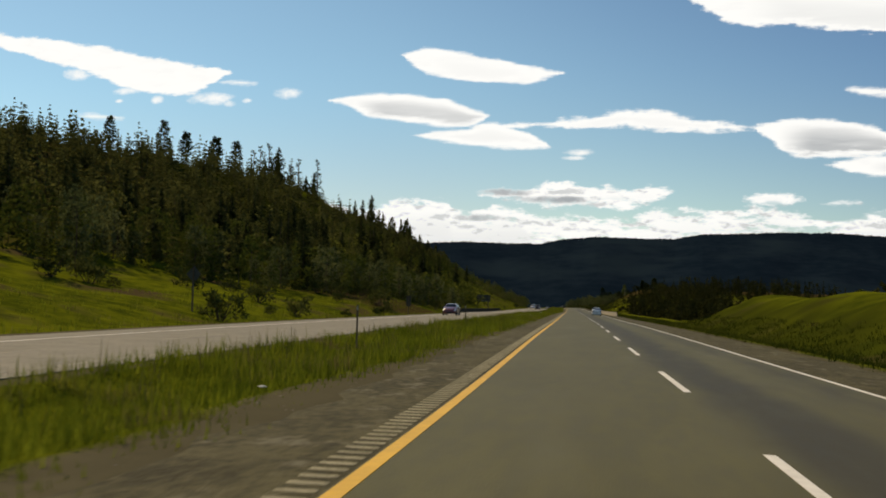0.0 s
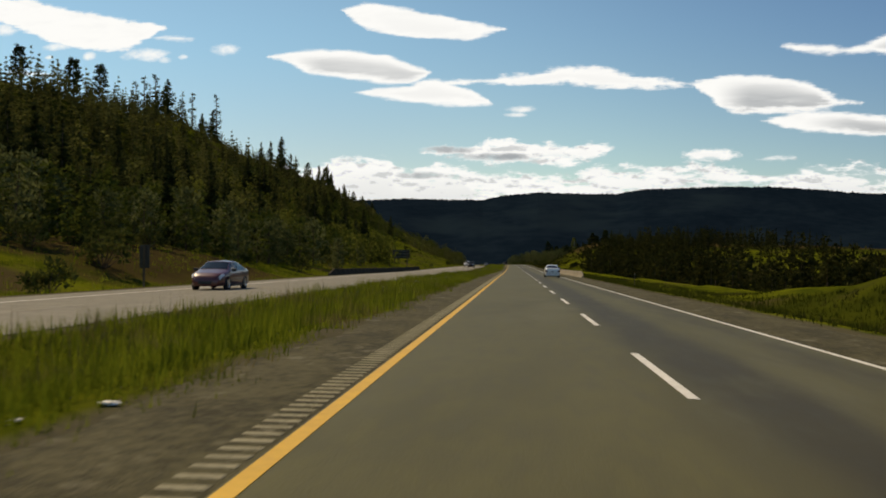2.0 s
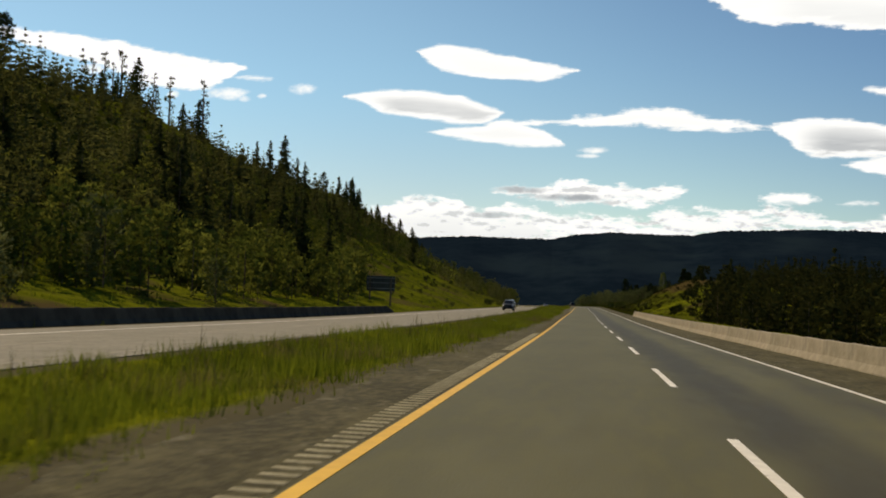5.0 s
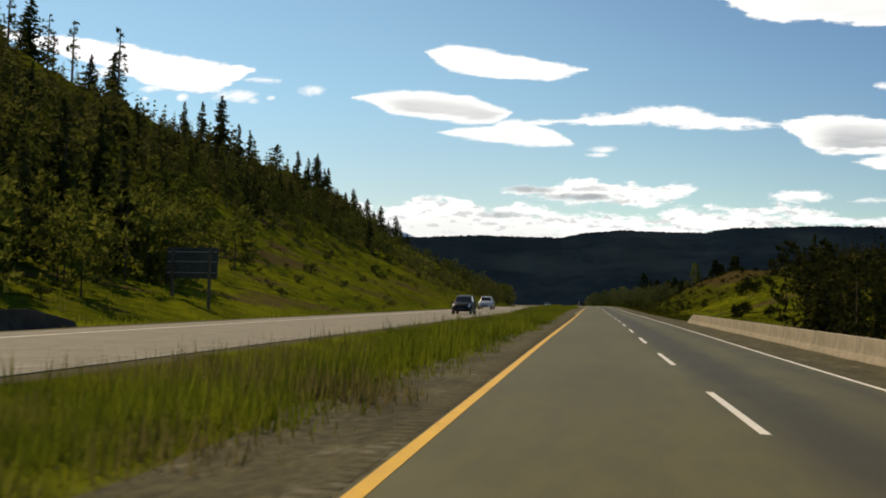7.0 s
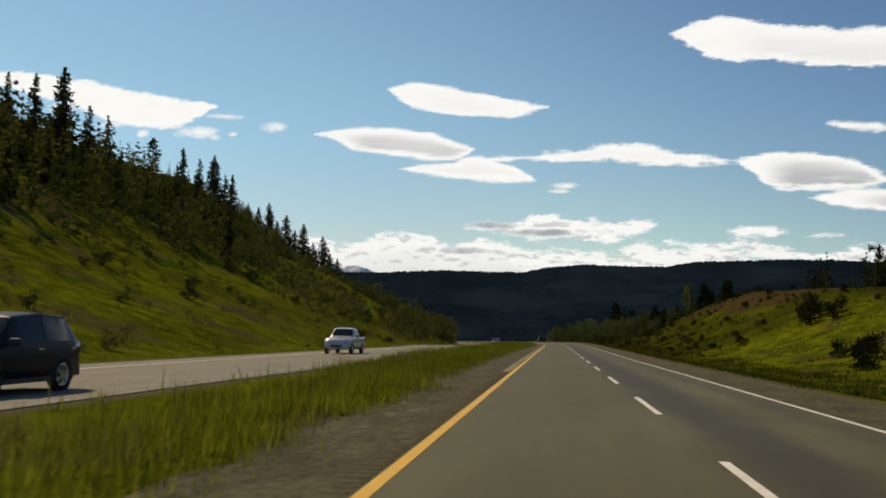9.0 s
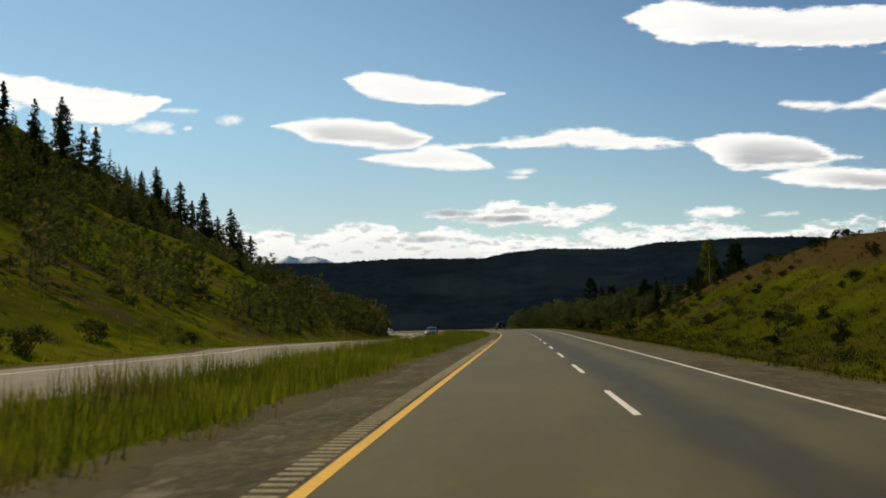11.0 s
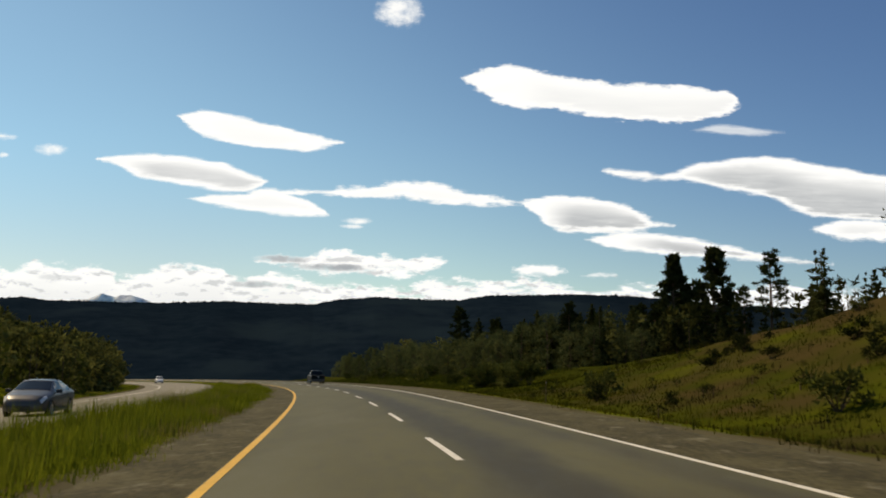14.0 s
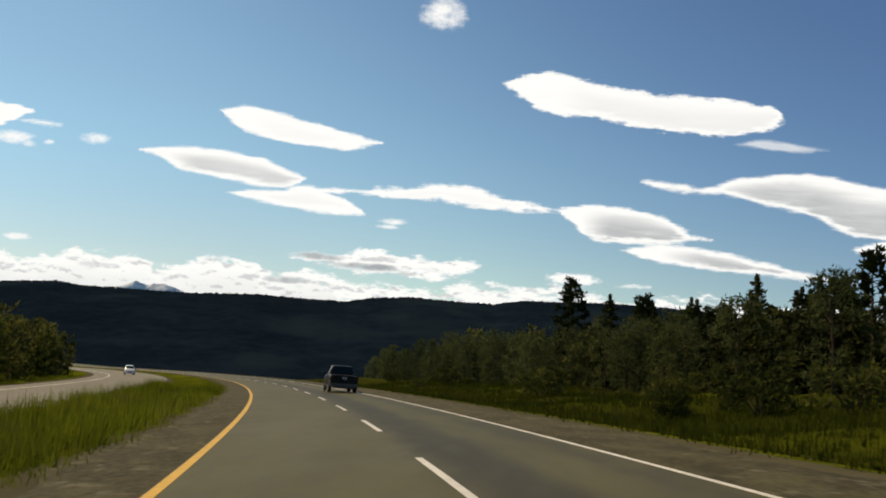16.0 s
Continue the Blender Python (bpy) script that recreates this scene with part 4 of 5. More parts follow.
s_, u_, r_ = scatter(120, 540, 720, -62, -25, 33, lambda s, u, q: (q < 0.25 + 0.75 * smooth(s, 560, 640)) & ~open_patch(s, u))
for i, (s, u) in enumerate(zip(s_, u_)):
    one(YOUNG, i, s, u, r_.uniform(3.5, 7.0), 11, "broad-leaved tree on the foot of the hill")
s_, u_, r_ = scatter(190, 385, 590, -100, -42, 85, lambda s, u, q: (u < tree_edge(s) - 5) & (q < 0.35 + 0.5 * smooth(-u, 50, 75)) & ~open_patch(s, u))
for i, (s, u) in enumerate(zip(s_, u_)):
    one(FIRS, i, s, u, r_.uniform(4.5, 8.0), (16, 15, 17, 14)[i % 4], "dark fir on the upper slope")
s_, u_, r_ = scatter(46, 690, 800, -60, -23, 34)
for i, (s, u) in enumerate(zip(s_, u_)):
    one(YOUNG, i, s, u, r_.uniform(5, 8.0), 11, "broad-leaved tree on the foot of the hill")
s_, u_, r_ = scatter(150, 590, 770, 21, 46, 35, lambda s, u, q: u > np.interp(s, [590, 615, 660, 700], [28.5, 27.5, 23, 21]))
for i, (s, u) in enumerate(zip(s_, u_)):
    if clear_of_bend(s, u):
        one(LEAFY, i, s, u, (0.15 * u + 1.3) * r_.uniform(0.75, 1.2), 11)
s_, u_, r_ = scatter(40, 580, 614, 35, 54, 36)
for i, (s, u) in enumerate(zip(s_, u_)):
    (one(FIRS, i, s, u, r_.uniform(5.5, 8.5), (16, 15, 17, 14)[i % 4], "dark fir in the roadside wood") if i % 3 else one(LEAFY, i, s, u, 5.5, 11))
for i, (s, u, h) in enumerate(((647, 40, 13.4), (637, 40, 11), (631, 41, 10.5), (627, 40, 8.9), (616, 40, 8), (609, 40, 10.4), (606, 44, 9), (603, 40, 8.2), (600, 41, 8.6), (598, 38, 8.3), (594, 39, 9.5), (591, 41, 9))):
    one(CREST if i % 2 else PINES, i, s, u, h, 18.0, "dark conifer rising out of the roadside wood")
s_, u_, r_ = scatter(60, 572, 640, 42, 72, 99)
for i, (s, u) in enumerate(zip(s_, u_)):
    one(CREST if i % 3 else PINES, i, s, u, (6.0 + 3.2 * float(smooth(s, 575, 600))) * r_.uniform(0.8, 1.15), 18.0, "dark conifer in the depth of the roadside wood")
# bushes
s_, u_, r_ = scatter(95, 330, 520, -62, -21, 37)
for i, (s, u) in enumerate(zip(s_, u_)):
    one(BUSHES, i, s, u, r_.uniform(0.6, 1.8), 1.6)
s_, u_, r_ = scatter(55, 20, 300, -46, -22, 38)
for i, (s, u) in enumerate(zip(s_, u_)):
    one(BUSHES, i, s, u, r_.uniform(0.9, 3.0), 1.6)
DARK = [plant("bush", bush(1.6, 520 + i, 46, 0.12, 0.34), M_BARK, M_DARK_BUSH, "small dark bush on the cut slope", "bush", "cut slope bushes") for i in range(3)]
s_, u_, r_ = scatter(85, 408, 530, 15.0, 37, 39)
for i, (s, u) in enumerate(zip(s_, u_)):
    one(DARK if i % 4 else BUSHES, i, s, u, r_.uniform(0.4, 1.05), 1.6, "small dark bush on the cut slope")
for i, (s, u, h) in enumerate(((395, 35, 7.4), (390, 36, 6.4), (425, 39, 4.8), (412, 37, 5.2), (383, 35, 5.5))):
    one(FIRS, i, s, u, h, (16, 15, 17, 14)[i % 4], "dark fir at the back of the knoll")
for i, (s, u, h) in enumerate(((371, 20.0, 1.5), (374, 21.2, 1.9), (377, 22.0, 1.6), (380, 21.2, 1.2), (406, 26.0, 2.0), (409, 27.2, 2.4), (413, 28.0, 2.2), (404, 28.0, 2.2), (362, 22.5, 1.6))):
    one(DARK, i, s, u, h, 1.6, "spreading dark shrub on the end of the knoll")
for s, u, h in ((484, 38, 1.5), (478, 37, 1.2), (490, 38, 1.3), (505, 38, 1.2), (452, 36, 1.0)):
    one(DARK, int(s), s, u, h, 1.6, "dark bush on the brow of the cut slope")
for i, (s, u, h) in enumerate(((483, 20, 1.7), (502, 17, 1.6), (438, 19, 1.4), (525, 17, 1.6), (481, 17, 1.5), (95, 27, 1.3), (562, 22, 2.2), (575, 24, 2.4), (605, 32, 2.2), (598, 26.6, 1.8), (590, 27, 2.4))):
    one(BUSHES, i, s, u, h, 1.6, "rounded dark bush beside the road")
THICK = [plant("bush", bush(2.2, 560 + i, 130, 0.10, 0.34), M_BARK, M_BUSH, "dense rounded bush", "bush", "roadside bushes") for i in range(2)]
for i, (s, u, h) in enumerate(((557, 17.0, 2.0), (559.5, 18.6, 2.2), (553, 18.4, 1.8), (551, 19.6, 1.9), (584, 20.4, 1.5), (566, 22.0, 1.7), (571, 23.5, 1.9))):
    one(THICK, i, s, u, h, 2.2, "dense rounded bush in front of the roadside wood")
for i, (s, u) in enumerate(zip(*scatter(24, 575, 720, 19, 27, 40)[:2])):
    if clear_of_bend(s, u):
        one(BUSHES, i, s, u, 1.0 + (i % 5) * 0.35, 1.6, "bush at the edge of the roadside wood")


def thicket(name, protos, s, u, heights, seed, mat, bark, label, category):
    """Many trees joined: far woods that nobody could count."""
    r = np.random.RandomState(seed)
    places = at(s, u)
    V, F, I, n = [], [], [], 0
    for i, (p, h) in enumerate(zip(places, heights)):
        base, (tv, tf), (cv, cf) = protos[i % len(protos)]
        a, k = r.uniform(0, 6.283), h / base
        rot = np.array(((math.cos(a), -math.sin(a), 0), (math.sin(a), math.cos(a), 0), (0, 0, 1)))
        V.append(cv @ rot.T * k + p)
        F.append(cf + n)
        I.append(np.zeros(len(cf), np.int32))
        n += len(cv)
        stem = np.array(((-0.12, -0.07, -0.5), (0.12, -0.07, -0.5), (0, 0.14, -0.5), (0, 0, base * 0.9))) @ rot.T * k + p
        V.append(stem)
        F.append(np.array(((0, 1, 3), (1, 2, 3), (2, 0, 3))) + n)
        I.append(np.ones(3, np.int32))
        n += 4
    me = mesh_of(name, np.concatenate(V), np.concatenate(F), [mat, bark], index=np.concatenate(I))
    return tagged(new(name, me), label, category, kind="stuff")


low_fir = [(15.0, *fir(15.0, 900 + i, levels=11, per=8, leaves=4, girth=g, plump=1.35)) for i, g in enumerate((0.25, 0.30, 0.22, 0.27))]
far_fir = [(15.0, *fir(15.0, 980 + i, levels=9, per=7, leaves=3, girth=g, plump=1.75)) for i, g in enumerate((0.27, 0.32, 0.24, 0.29))]
low_round = [(11.0, *leafy(11.0, 960 + i, n=20, leaves=14, leaf=0.85, width=0.27)) for i in range(2)]
low_leaf = [(10.0, *leafy(10.0, 940 + i, n=18, leaves=13, leaf=0.7, width=0.34)) for i in range(3)]
# hillside forest
s_, u_, r_ = scatter(3300, -60, 700, -185, -38, 41,
                     lambda s, u, q: q < np.where(s < 320, smooth(tree_edge(s) - u, 4, 22), np.where(s < 560, smooth(-u, 56, 72), 0.45 * smooth(-u, 52, 70))) * ~open_patch(s, u))
tall_ = r_.uniform(5.2, 9.0, len(s_)) + 0.4 * smooth(s_, 290, 340) * smooth(-s_, -450, -415) - 2.0 * smooth(s_, 470, 560) - 2.0 * smooth(-s_, -230, -120) - 4.5 * smooth(s_, 420, 445) * smooth(-s_, -520, -500) * smooth(-u_, 105, 122)
upper = u_ < -66
thicket("hill_forest", far_fir, s_[upper], u_[upper], tall_[upper] * r_.choice([0.85, 1.0, 1.0, 1.1, 1.35], upper.sum()), 42, M_FOREST, M_BARK, "dense dark conifer forest covering the hill", "forest")
thicket("hill_forest_fringe", low_fir[:3] + low_round, s_[~upper], u_[~upper], tall_[~upper], 43, M_FOREST, M_BARK, "dark conifers and leafy trees on the hill's flank", "forest")
s_, u_, r_ = scatter(380, -10, 270, -128, -40, 76, lambda s, u, q: u < tree_edge(s) - 8)
thicket("hill_forest_edge", low_fir[:3] + low_round, s_, u_, r_.uniform(5.0, 8.5, len(s_)), 77, M_FOREST, M_BARK, "dense dark conifers along the lower edge of the forest", "forest")
s_, u_, r_ = scatter(2600, 20, 372, -100, -24, 93, lambda s, u, q: (u < tree_edge(s)) & (u > tree_edge(s) - np.where(s < 130, 22, 46)) & (q < 0.62 + 0.5 * waves(s, u, 16, 94)))
tall_ = r_.uniform(3.2, 7.2, len(s_))
# from 250 m on the trees take the leaf colour with sun painted in
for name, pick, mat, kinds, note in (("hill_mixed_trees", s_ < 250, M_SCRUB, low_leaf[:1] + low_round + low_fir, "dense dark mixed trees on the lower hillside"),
                                     ("hill_aspens", s_ >= 250, M_LIT_LEAF, low_leaf + low_round + low_leaf[1:] + low_fir[:1], "young trees crowding the lower hillside, leaves coloured pale as if sunlit")):
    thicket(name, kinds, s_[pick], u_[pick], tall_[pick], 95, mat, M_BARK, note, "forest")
s_, u_, r_ = scatter(1250, 372, 745, -95, -20, 63, lambda s, u, q: (u < tree_edge(s)) & (q < np.interp(s, [380, 420, 480, 560, 620], [0.9, 0.8, 0.65, 0.9, 1.0])) & ~open_patch(s, u))
thicket("hill_scrub", low_leaf + low_fir[:1] + low_leaf, s_, u_, r_.uniform(2.2, 6.5, len(s_)), 64, M_SCRUB, M_BARK, "tangled green scrub and young trees on the hillside", "scrub")
s_, u_, r_ = scatter(1000, 464, 730, -70, -22.5, 65, lambda s, u, q: (q < smooth(s, 462, 484)) & ((u > -31) | (s > 520)) & ~open_patch(s, u))
thicket("hill_foot_wood", low_leaf + low_fir[:2] + low_round, s_, u_, r_.uniform(0.62, 1.2, len(s_)) * (3.6 + 2.6 * smooth(s_, 500, 545)) + 1.0 * smooth(s_, 560, 640), 66, M_WOOD, M_BARK, "dense dark green mixed wood on the foot of the hill", "forest")
s_, u_, r_ = scatter(130, 438, 496, -64, -29, 78, lambda s, u, q: (u < -29 - 0.3 * np.maximum(s - 465, 0)) & ~open_patch(s, u))
thicket("hill_side_scrub", low_leaf + low_fir[:1], s_, u_, r_.uniform(2.0, 4.6, len(s_)), 79, M_WOOD, M_BARK, "dark green scrub and young trees on the open hillside", "scrub")
# woods on the right: dark belt behind the barrier, and behind the roadside trees
s_, u_, r_ = scatter(950, 112, 372, 20, 120, 43, lambda s, u, q: (u > np.interp(s, [112, 180, 230, 330, 352, 372], [44, 36, 27, 22, 22, 26])) & (q < 0.5 + 0.5 * smooth(-u, -70, -40)))
thicket("right_forest", low_fir + low_round, s_, u_, r_.uniform(5.8, 9.0, len(s_)), 44, M_SHADED_WOOD, M_BARK, "dark mixed forest on the low ground beyond the barrier", "forest")
s_, u_, r_ = scatter(420, 575, 900, 36, 150, 45, lambda s, u, q: clear_of_bend(s, u))
thicket("right_wood", low_leaf + low_fir[:2], s_, u_, r_.uniform(6.0, 9.0, len(s_)), 46, M_WOOD, M_BARK, "dense mixed wood behind the roadside trees", "forest")
low_bush = [(1.6, *bush(1.6, 540 + i, 13, 0.15, 0.36)) for i in range(3)]
s_, u_, r_ = scatter(420, 330, 470, -52, -21.5, 87, lambda s, u, q: q < 0.5 + 0.5 * waves(s, u, 14, 88))
thicket("meadow_scrub", low_bush, s_, u_, r_.uniform(0.25, 0.9, len(s_)), 86, M_BUSH, M_BARK, "low green scrub dotted over the open hillside", "scrub")
s_, u_, r_ = scatter(420, 404, 545, 13.5, 38, 67)
thicket("slope_scrub", low_bush, s_, u_, r_.uniform(0.2, 0.6, len(s_)), 68, M_DARK_BUSH, M_BARK, "low dark heath scrub dotted over the cut slope", "scrub")
s_, u_, r_ = scatter(230, 352, 428, 21, 62, 49, lambda s, u, q: u > np.interp(s, [352, 364, 395, 428], [24, 27, 32, 37]))
thicket("knoll_edge_wood", low_fir[:2] + low_leaf + low_round, s_, u_, r_.uniform(3.0, 5.8, len(s_)), 50, M_SHADED_WOOD, M_BARK, "dark mixed wood at the back of the knoll", "forest")
s_, u_, r_ = scatter(260, 372, 585, 44, 110, 47)
thicket("knoll_wood", low_fir + low_leaf[:1], s_, u_, r_.uniform(4.5, 8.5, len(s_)), 48, M_SHADED_WOOD, M_BARK, "dark trees behind the cut slope", "forest")


def blades(name, s, u, tall, seed, mat, label, per=7, wide=0.022, spread=0.16):
    """Tufts of grass blades, joined."""
    r = np.random.RandomState(seed)
    n = len(s)
    base = np.repeat(at(s, u), per, 0) + np.concatenate([r.normal(0, spread, (n * per, 2)), np.full((n * per, 1), -0.05)], 1)
    h = np.repeat(tall, per) * r.uniform(0.30, 1.15, n * per)
    a = r.uniform(0, 6.283, n * per)
    side = np.stack([np.cos(a), np.sin(a), 0 * a], 1) * (wide * r.uniform(0.6, 1.4, n * per))[:, None]
    bend = np.stack([np.cos(a + 1.6), np.sin(a + 1.6), 0 * a], 1) * (h * r.uniform(0.05, 0.5, n * per))[:, None]
    tip = base + bend + np.stack([0 * h, 0 * h, h], 1)
    v = np.stack([base - side, base + side, tip], 1).reshape(-1, 3)
    return tagged(new(name, mesh_of(name, v, np.arange(len(v)).reshape(-1, 3), mat)), label, "grass", kind="stuff")


def patchy(s, u, q, size, seed):
    return q < 0.55 + 0.5 * waves(s, u, size, seed)


s_, u_, r_ = scatter(54000, -15, 620, -6.9, -0.8, 51, lambda s, u, q: (q < smooth(grass_edge(s) - u, -0.12, 0.55)) & (q < 1.15 - 1.1 * smooth(-u, 5.2, 6.4) * (s > 225) * (s < 345)))
tall_ = (0.29 + 0.12 * waves(s_, u_, 9, 52) + 0.07 * smooth(s_, 225, 265) * smooth(-s_, -350, -310) + 0.16 * np.maximum(waves(s_, u_, 4.5, 98), 0) + (0.10 + 0.26 * smooth(-u_, 4.2, 6.3)) * smooth(s_, 330, 390)) * smooth(grass_edge(s_) - u_, -0.2, 1.0) + 0.07
blades("median_grass", s_, u_, np.clip(tall_ * np.where(waves(s_, u_, 3.0, 73) > 0.2, 1.25, 0.9), 0.05, 0.95), 53, M_GRASS, "tall green grass growing in the median", 10, 0.014, 0.24)
s_, u_, r_ = scatter(2600, -15, 620, -6.8, -3.4, 54, lambda s, u, q: patchy(s, u, q, 14, 55))
blades("median_weeds", s_, u_, r_.uniform(0.45, 0.85, len(s_)), 56, M_WEED, "dry brown weed stalks among the median grass", 5, 0.012, 0.10)
M_PETAL = material("white_petals", (0.62, 0.62, 0.56), (0.80, 0.80, 0.74), 9.0, 0.8)
s_, u_, r_ = scatter(2200, 100, 470, -6.4, -1.8, 96, lambda s, u, q: (q < smooth(waves(s, u, 8, 97), 0.25, 0.8)) & (u < grass_edge(s) - 0.5))
blossom = at(s_, u_, 0.0)[:, None, :] + np.stack([r_.uniform(-0.05, 0.05, (len(s_), 3)), r_.uniform(-0.05, 0.05, (len(s_), 3)), np.repeat(r_.uniform(0.30, 0.62, (len(s_), 1)), 3, 1) + r_.uniform(-0.02, 0.02, (len(s_), 3))], -1) * (0.6, 0.6, 1.0)
tagged(new("wild_flowers", mesh_of("wild_flowers", blossom, np.arange(3 * len(s_)).reshape(-1, 3), M_PETAL)), "small white wild flowers scattered in the median grass", "flowers", kind="stuff")
s_, u_, r_ = scatter(52000, -15, 660, 10.1, 27.0, 57, lambda s, u, q: ((u < 17) | (s > 535)) & (q < smooth(u, 9.8, 10.9)) & ~((s > 190) & (s < 345) & (u < 10.9)))
near_, heathy = s_ < 400, (s_ >= 400) & (s_ < 560)
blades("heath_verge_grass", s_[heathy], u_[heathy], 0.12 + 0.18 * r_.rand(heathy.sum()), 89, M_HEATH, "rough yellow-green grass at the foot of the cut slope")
near_far = ~near_ & ~heathy
blades("verge_grass", s_[near_], u_[near_], 0.16 + 0.22 * r_.rand(near_.sum()), 58, M_VERGE, "dull green verge grass beyond the right shoulder")
blades("tall_verge_grass", s_[near_far], u_[near_far], 0.18 + 0.25 * r_.rand(near_far.sum()) + 0.2 * smooth(u_[near_far], 12, 16), 69, M_VERGE, "tall dark green grass in front of the roadside wood")
s_, u_, r_ = scatter(19000, 0, 700, -36.0, -19.2, 59, lambda s, u, q: q < 0.4 + 0.6 * smooth(u, -30, -20))
blades("far_verge_grass", s_, u_, 0.2 + 0.3 * r_.rand(len(s_)), 60, M_GRASS, "rough grass beyond the opposite carriageway", 6, 0.03, 0.25)
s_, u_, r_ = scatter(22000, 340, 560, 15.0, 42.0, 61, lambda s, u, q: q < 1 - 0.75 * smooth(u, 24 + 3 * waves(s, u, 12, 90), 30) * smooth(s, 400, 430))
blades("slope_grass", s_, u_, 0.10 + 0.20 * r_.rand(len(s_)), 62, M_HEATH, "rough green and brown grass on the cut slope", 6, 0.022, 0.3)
# ---- roadside furniture ----
def box(bm, x0, x1, y0, y1, z0, z1, bevel=0.0):
    m = Matrix.Translation(((x0 + x1) / 2, (y0 + y1) / 2, (z0 + z1) / 2)) @ Matrix.Diagonal((x1 - x0, y1 - y0, z1 - z0, 1))
    made = bmesh.ops.create_cube(bm, size=1.0, matrix=m)["verts"]
    if bevel:
        edges = list({e for v in made for e in v.link_edges})
        bmesh.ops.bevel(bm, geom=edges, offset=bevel, segments=2, affect="EDGES", profile=0.6)


def from_bm(name, bm, mat, shade=False):
    me = bpy.data.meshes.new(name)
    bm.to_mesh(me)
    bm.free()
    me.materials.append(mat)
    if shade:
        me.polygons.foreach_set("use_smooth", np.ones(len(me.polygons), bool))
    return me


def boxes(name, rows, mat, bevel=0.0):
    bm = bmesh.new()
    for r in rows:
        box(bm, *r, bevel=bevel)
    return from_bm(name, bm, mat)


def placed(s, u, up=0.0, turn=0.0):
    """Pose on the ground or deck: local y runs along the road."""
    p, h = line_at(s)
    q = on_deck(s, u, up) if -18.2 < u < 10.5 else at(s, u, up)
    return Matrix.Translation(q) @ Matrix.Rotation(float(h) + radians(turn), 4, "Z")


def barrier_mesh(length, mat, end=False):
    """A concrete barrier: broad foot, sloped lower face, slim top; an end piece ramps down."""
    prof = ((-0.30, 0), (-0.30, 0.08), (-0.17, 0.30), (-0.10, 0.78), (-0.075, 0.81), (0.075, 0.81), (0.10, 0.78), (0.17, 0.30), (0.30, 0.08), (0.30, 0))
    verts, faces = [], []
    ys = (-length / 2, -length / 2 + 0.03, length / 2 - 0.03, length / 2)
    for j, y in enumerate(ys):
        k = 0.35 + 0.65 * (y + length / 2) / length if end else 1.0
        for x, z in prof:
            c = 0.996 if j in (0, 3) else 1.0
            verts.append((x * c, y, z * k * c))
    n = len(prof)
    for j in range(3):
        for i in range(n - 1):
            faces.append((j * n + i, j * n + i + 1, (j + 1) * n + i + 1, (j + 1) * n + i))
    faces += [tuple(range(n - 1, -1, -1)), tuple(range(3 * n, 4 * n))]
    return mesh_of("concrete_barrier", verts, faces, mat)


NEAR_BARS, SHADED_BARS = [(barrier_mesh(3.0, m), barrier_mesh(3.0, m, True)) for m in (M_CONCRETE, M_SHADED_CONCRETE)]
for s0, n, u, note in ((196.0, 46, 10.25, "sunlit weathered concrete barrier beside the near carriageway"), (181.0, 34, -19.3, "weathered concrete barrier beside the opposite carriageway, coloured dark for its shaded side")):
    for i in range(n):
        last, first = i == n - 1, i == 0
        ob = new("concrete_barrier", (NEAR_BARS if u > 0 else SHADED_BARS)[first or last])
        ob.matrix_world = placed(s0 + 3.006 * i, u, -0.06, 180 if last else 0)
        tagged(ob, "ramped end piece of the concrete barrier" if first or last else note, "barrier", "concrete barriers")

# large sign seen from behind
sign = new("road_sign")
sign.matrix_world = placed(309.5, -27.0, 0.0, -18)
rows = [(-2.4 + 1.2 * k, -1.225 + 1.2 * k, -0.03, 0.03, 1.7, 3.9) for k in range(4)]
for row in rows:
    part("panel", boxes("panel", [row], M_SIGN_BACK, 0.01), sign)
for x in (-1.75, 1.75):
    part("post", boxes("post", [(x - 0.11, x + 0.11, -0.16, -0.032, -0.8, 3.7)], M_POST, 0.02), sign, "dark timber sign post")
for z in (2.1, 2.9, 3.6):
    part("rail", boxes("rail", [(-2.3, 2.3, -0.07, -0.031, z - 0.04, z + 0.04)], M_STEEL), sign)
tagged(sign, "large road sign seen from its unpainted dull grey back", "road sign")
small = new("road_sign")
small.matrix_world = placed(129, -19.9, 0.0)
part("panel", boxes("panel", [(-0.3, 0.3, -0.02, 0.02, 1.15, 2.5)], M_SIGN_BACK, 0.01), small)
part("post", boxes("post", [(-0.05, 0.05, -0.12, -0.021, -0.5, 2.45)], M_POST, 0.01), small)
tagged(small, "narrow grey sign back on a single post", "road sign")
warning = new("road_sign")
warning.matrix_world = placed(73.3, -26.0, 0.0, -12)
diamond = part("panel", boxes("panel", [(-0.45, 0.45, -0.012, 0.012, -0.45, 0.45)], M_SIGN_BACK, 0.01), warning)
diamond.matrix_local = Matrix.Translation((0, 0, 2.75)) @ Matrix.Rotation(radians(45), 4, "Y")
part("post", boxes("post", [(-0.05, 0.05, -0.115, -0.014, -0.5, 3.2)], M_POST, 0.01), warning)
tagged(warning, "diamond-shaped warning sign seen from its dull back", "road sign")
POST, CAP = boxes("post", [(-0.028, 0.028, -0.02, 0.02, -0.4, 1.2)], M_POST, 0.01), boxes("reflector", [(-0.022, 0.022, -0.026, -0.0205, 1.02, 1.14)], M_STEEL, 0.002)
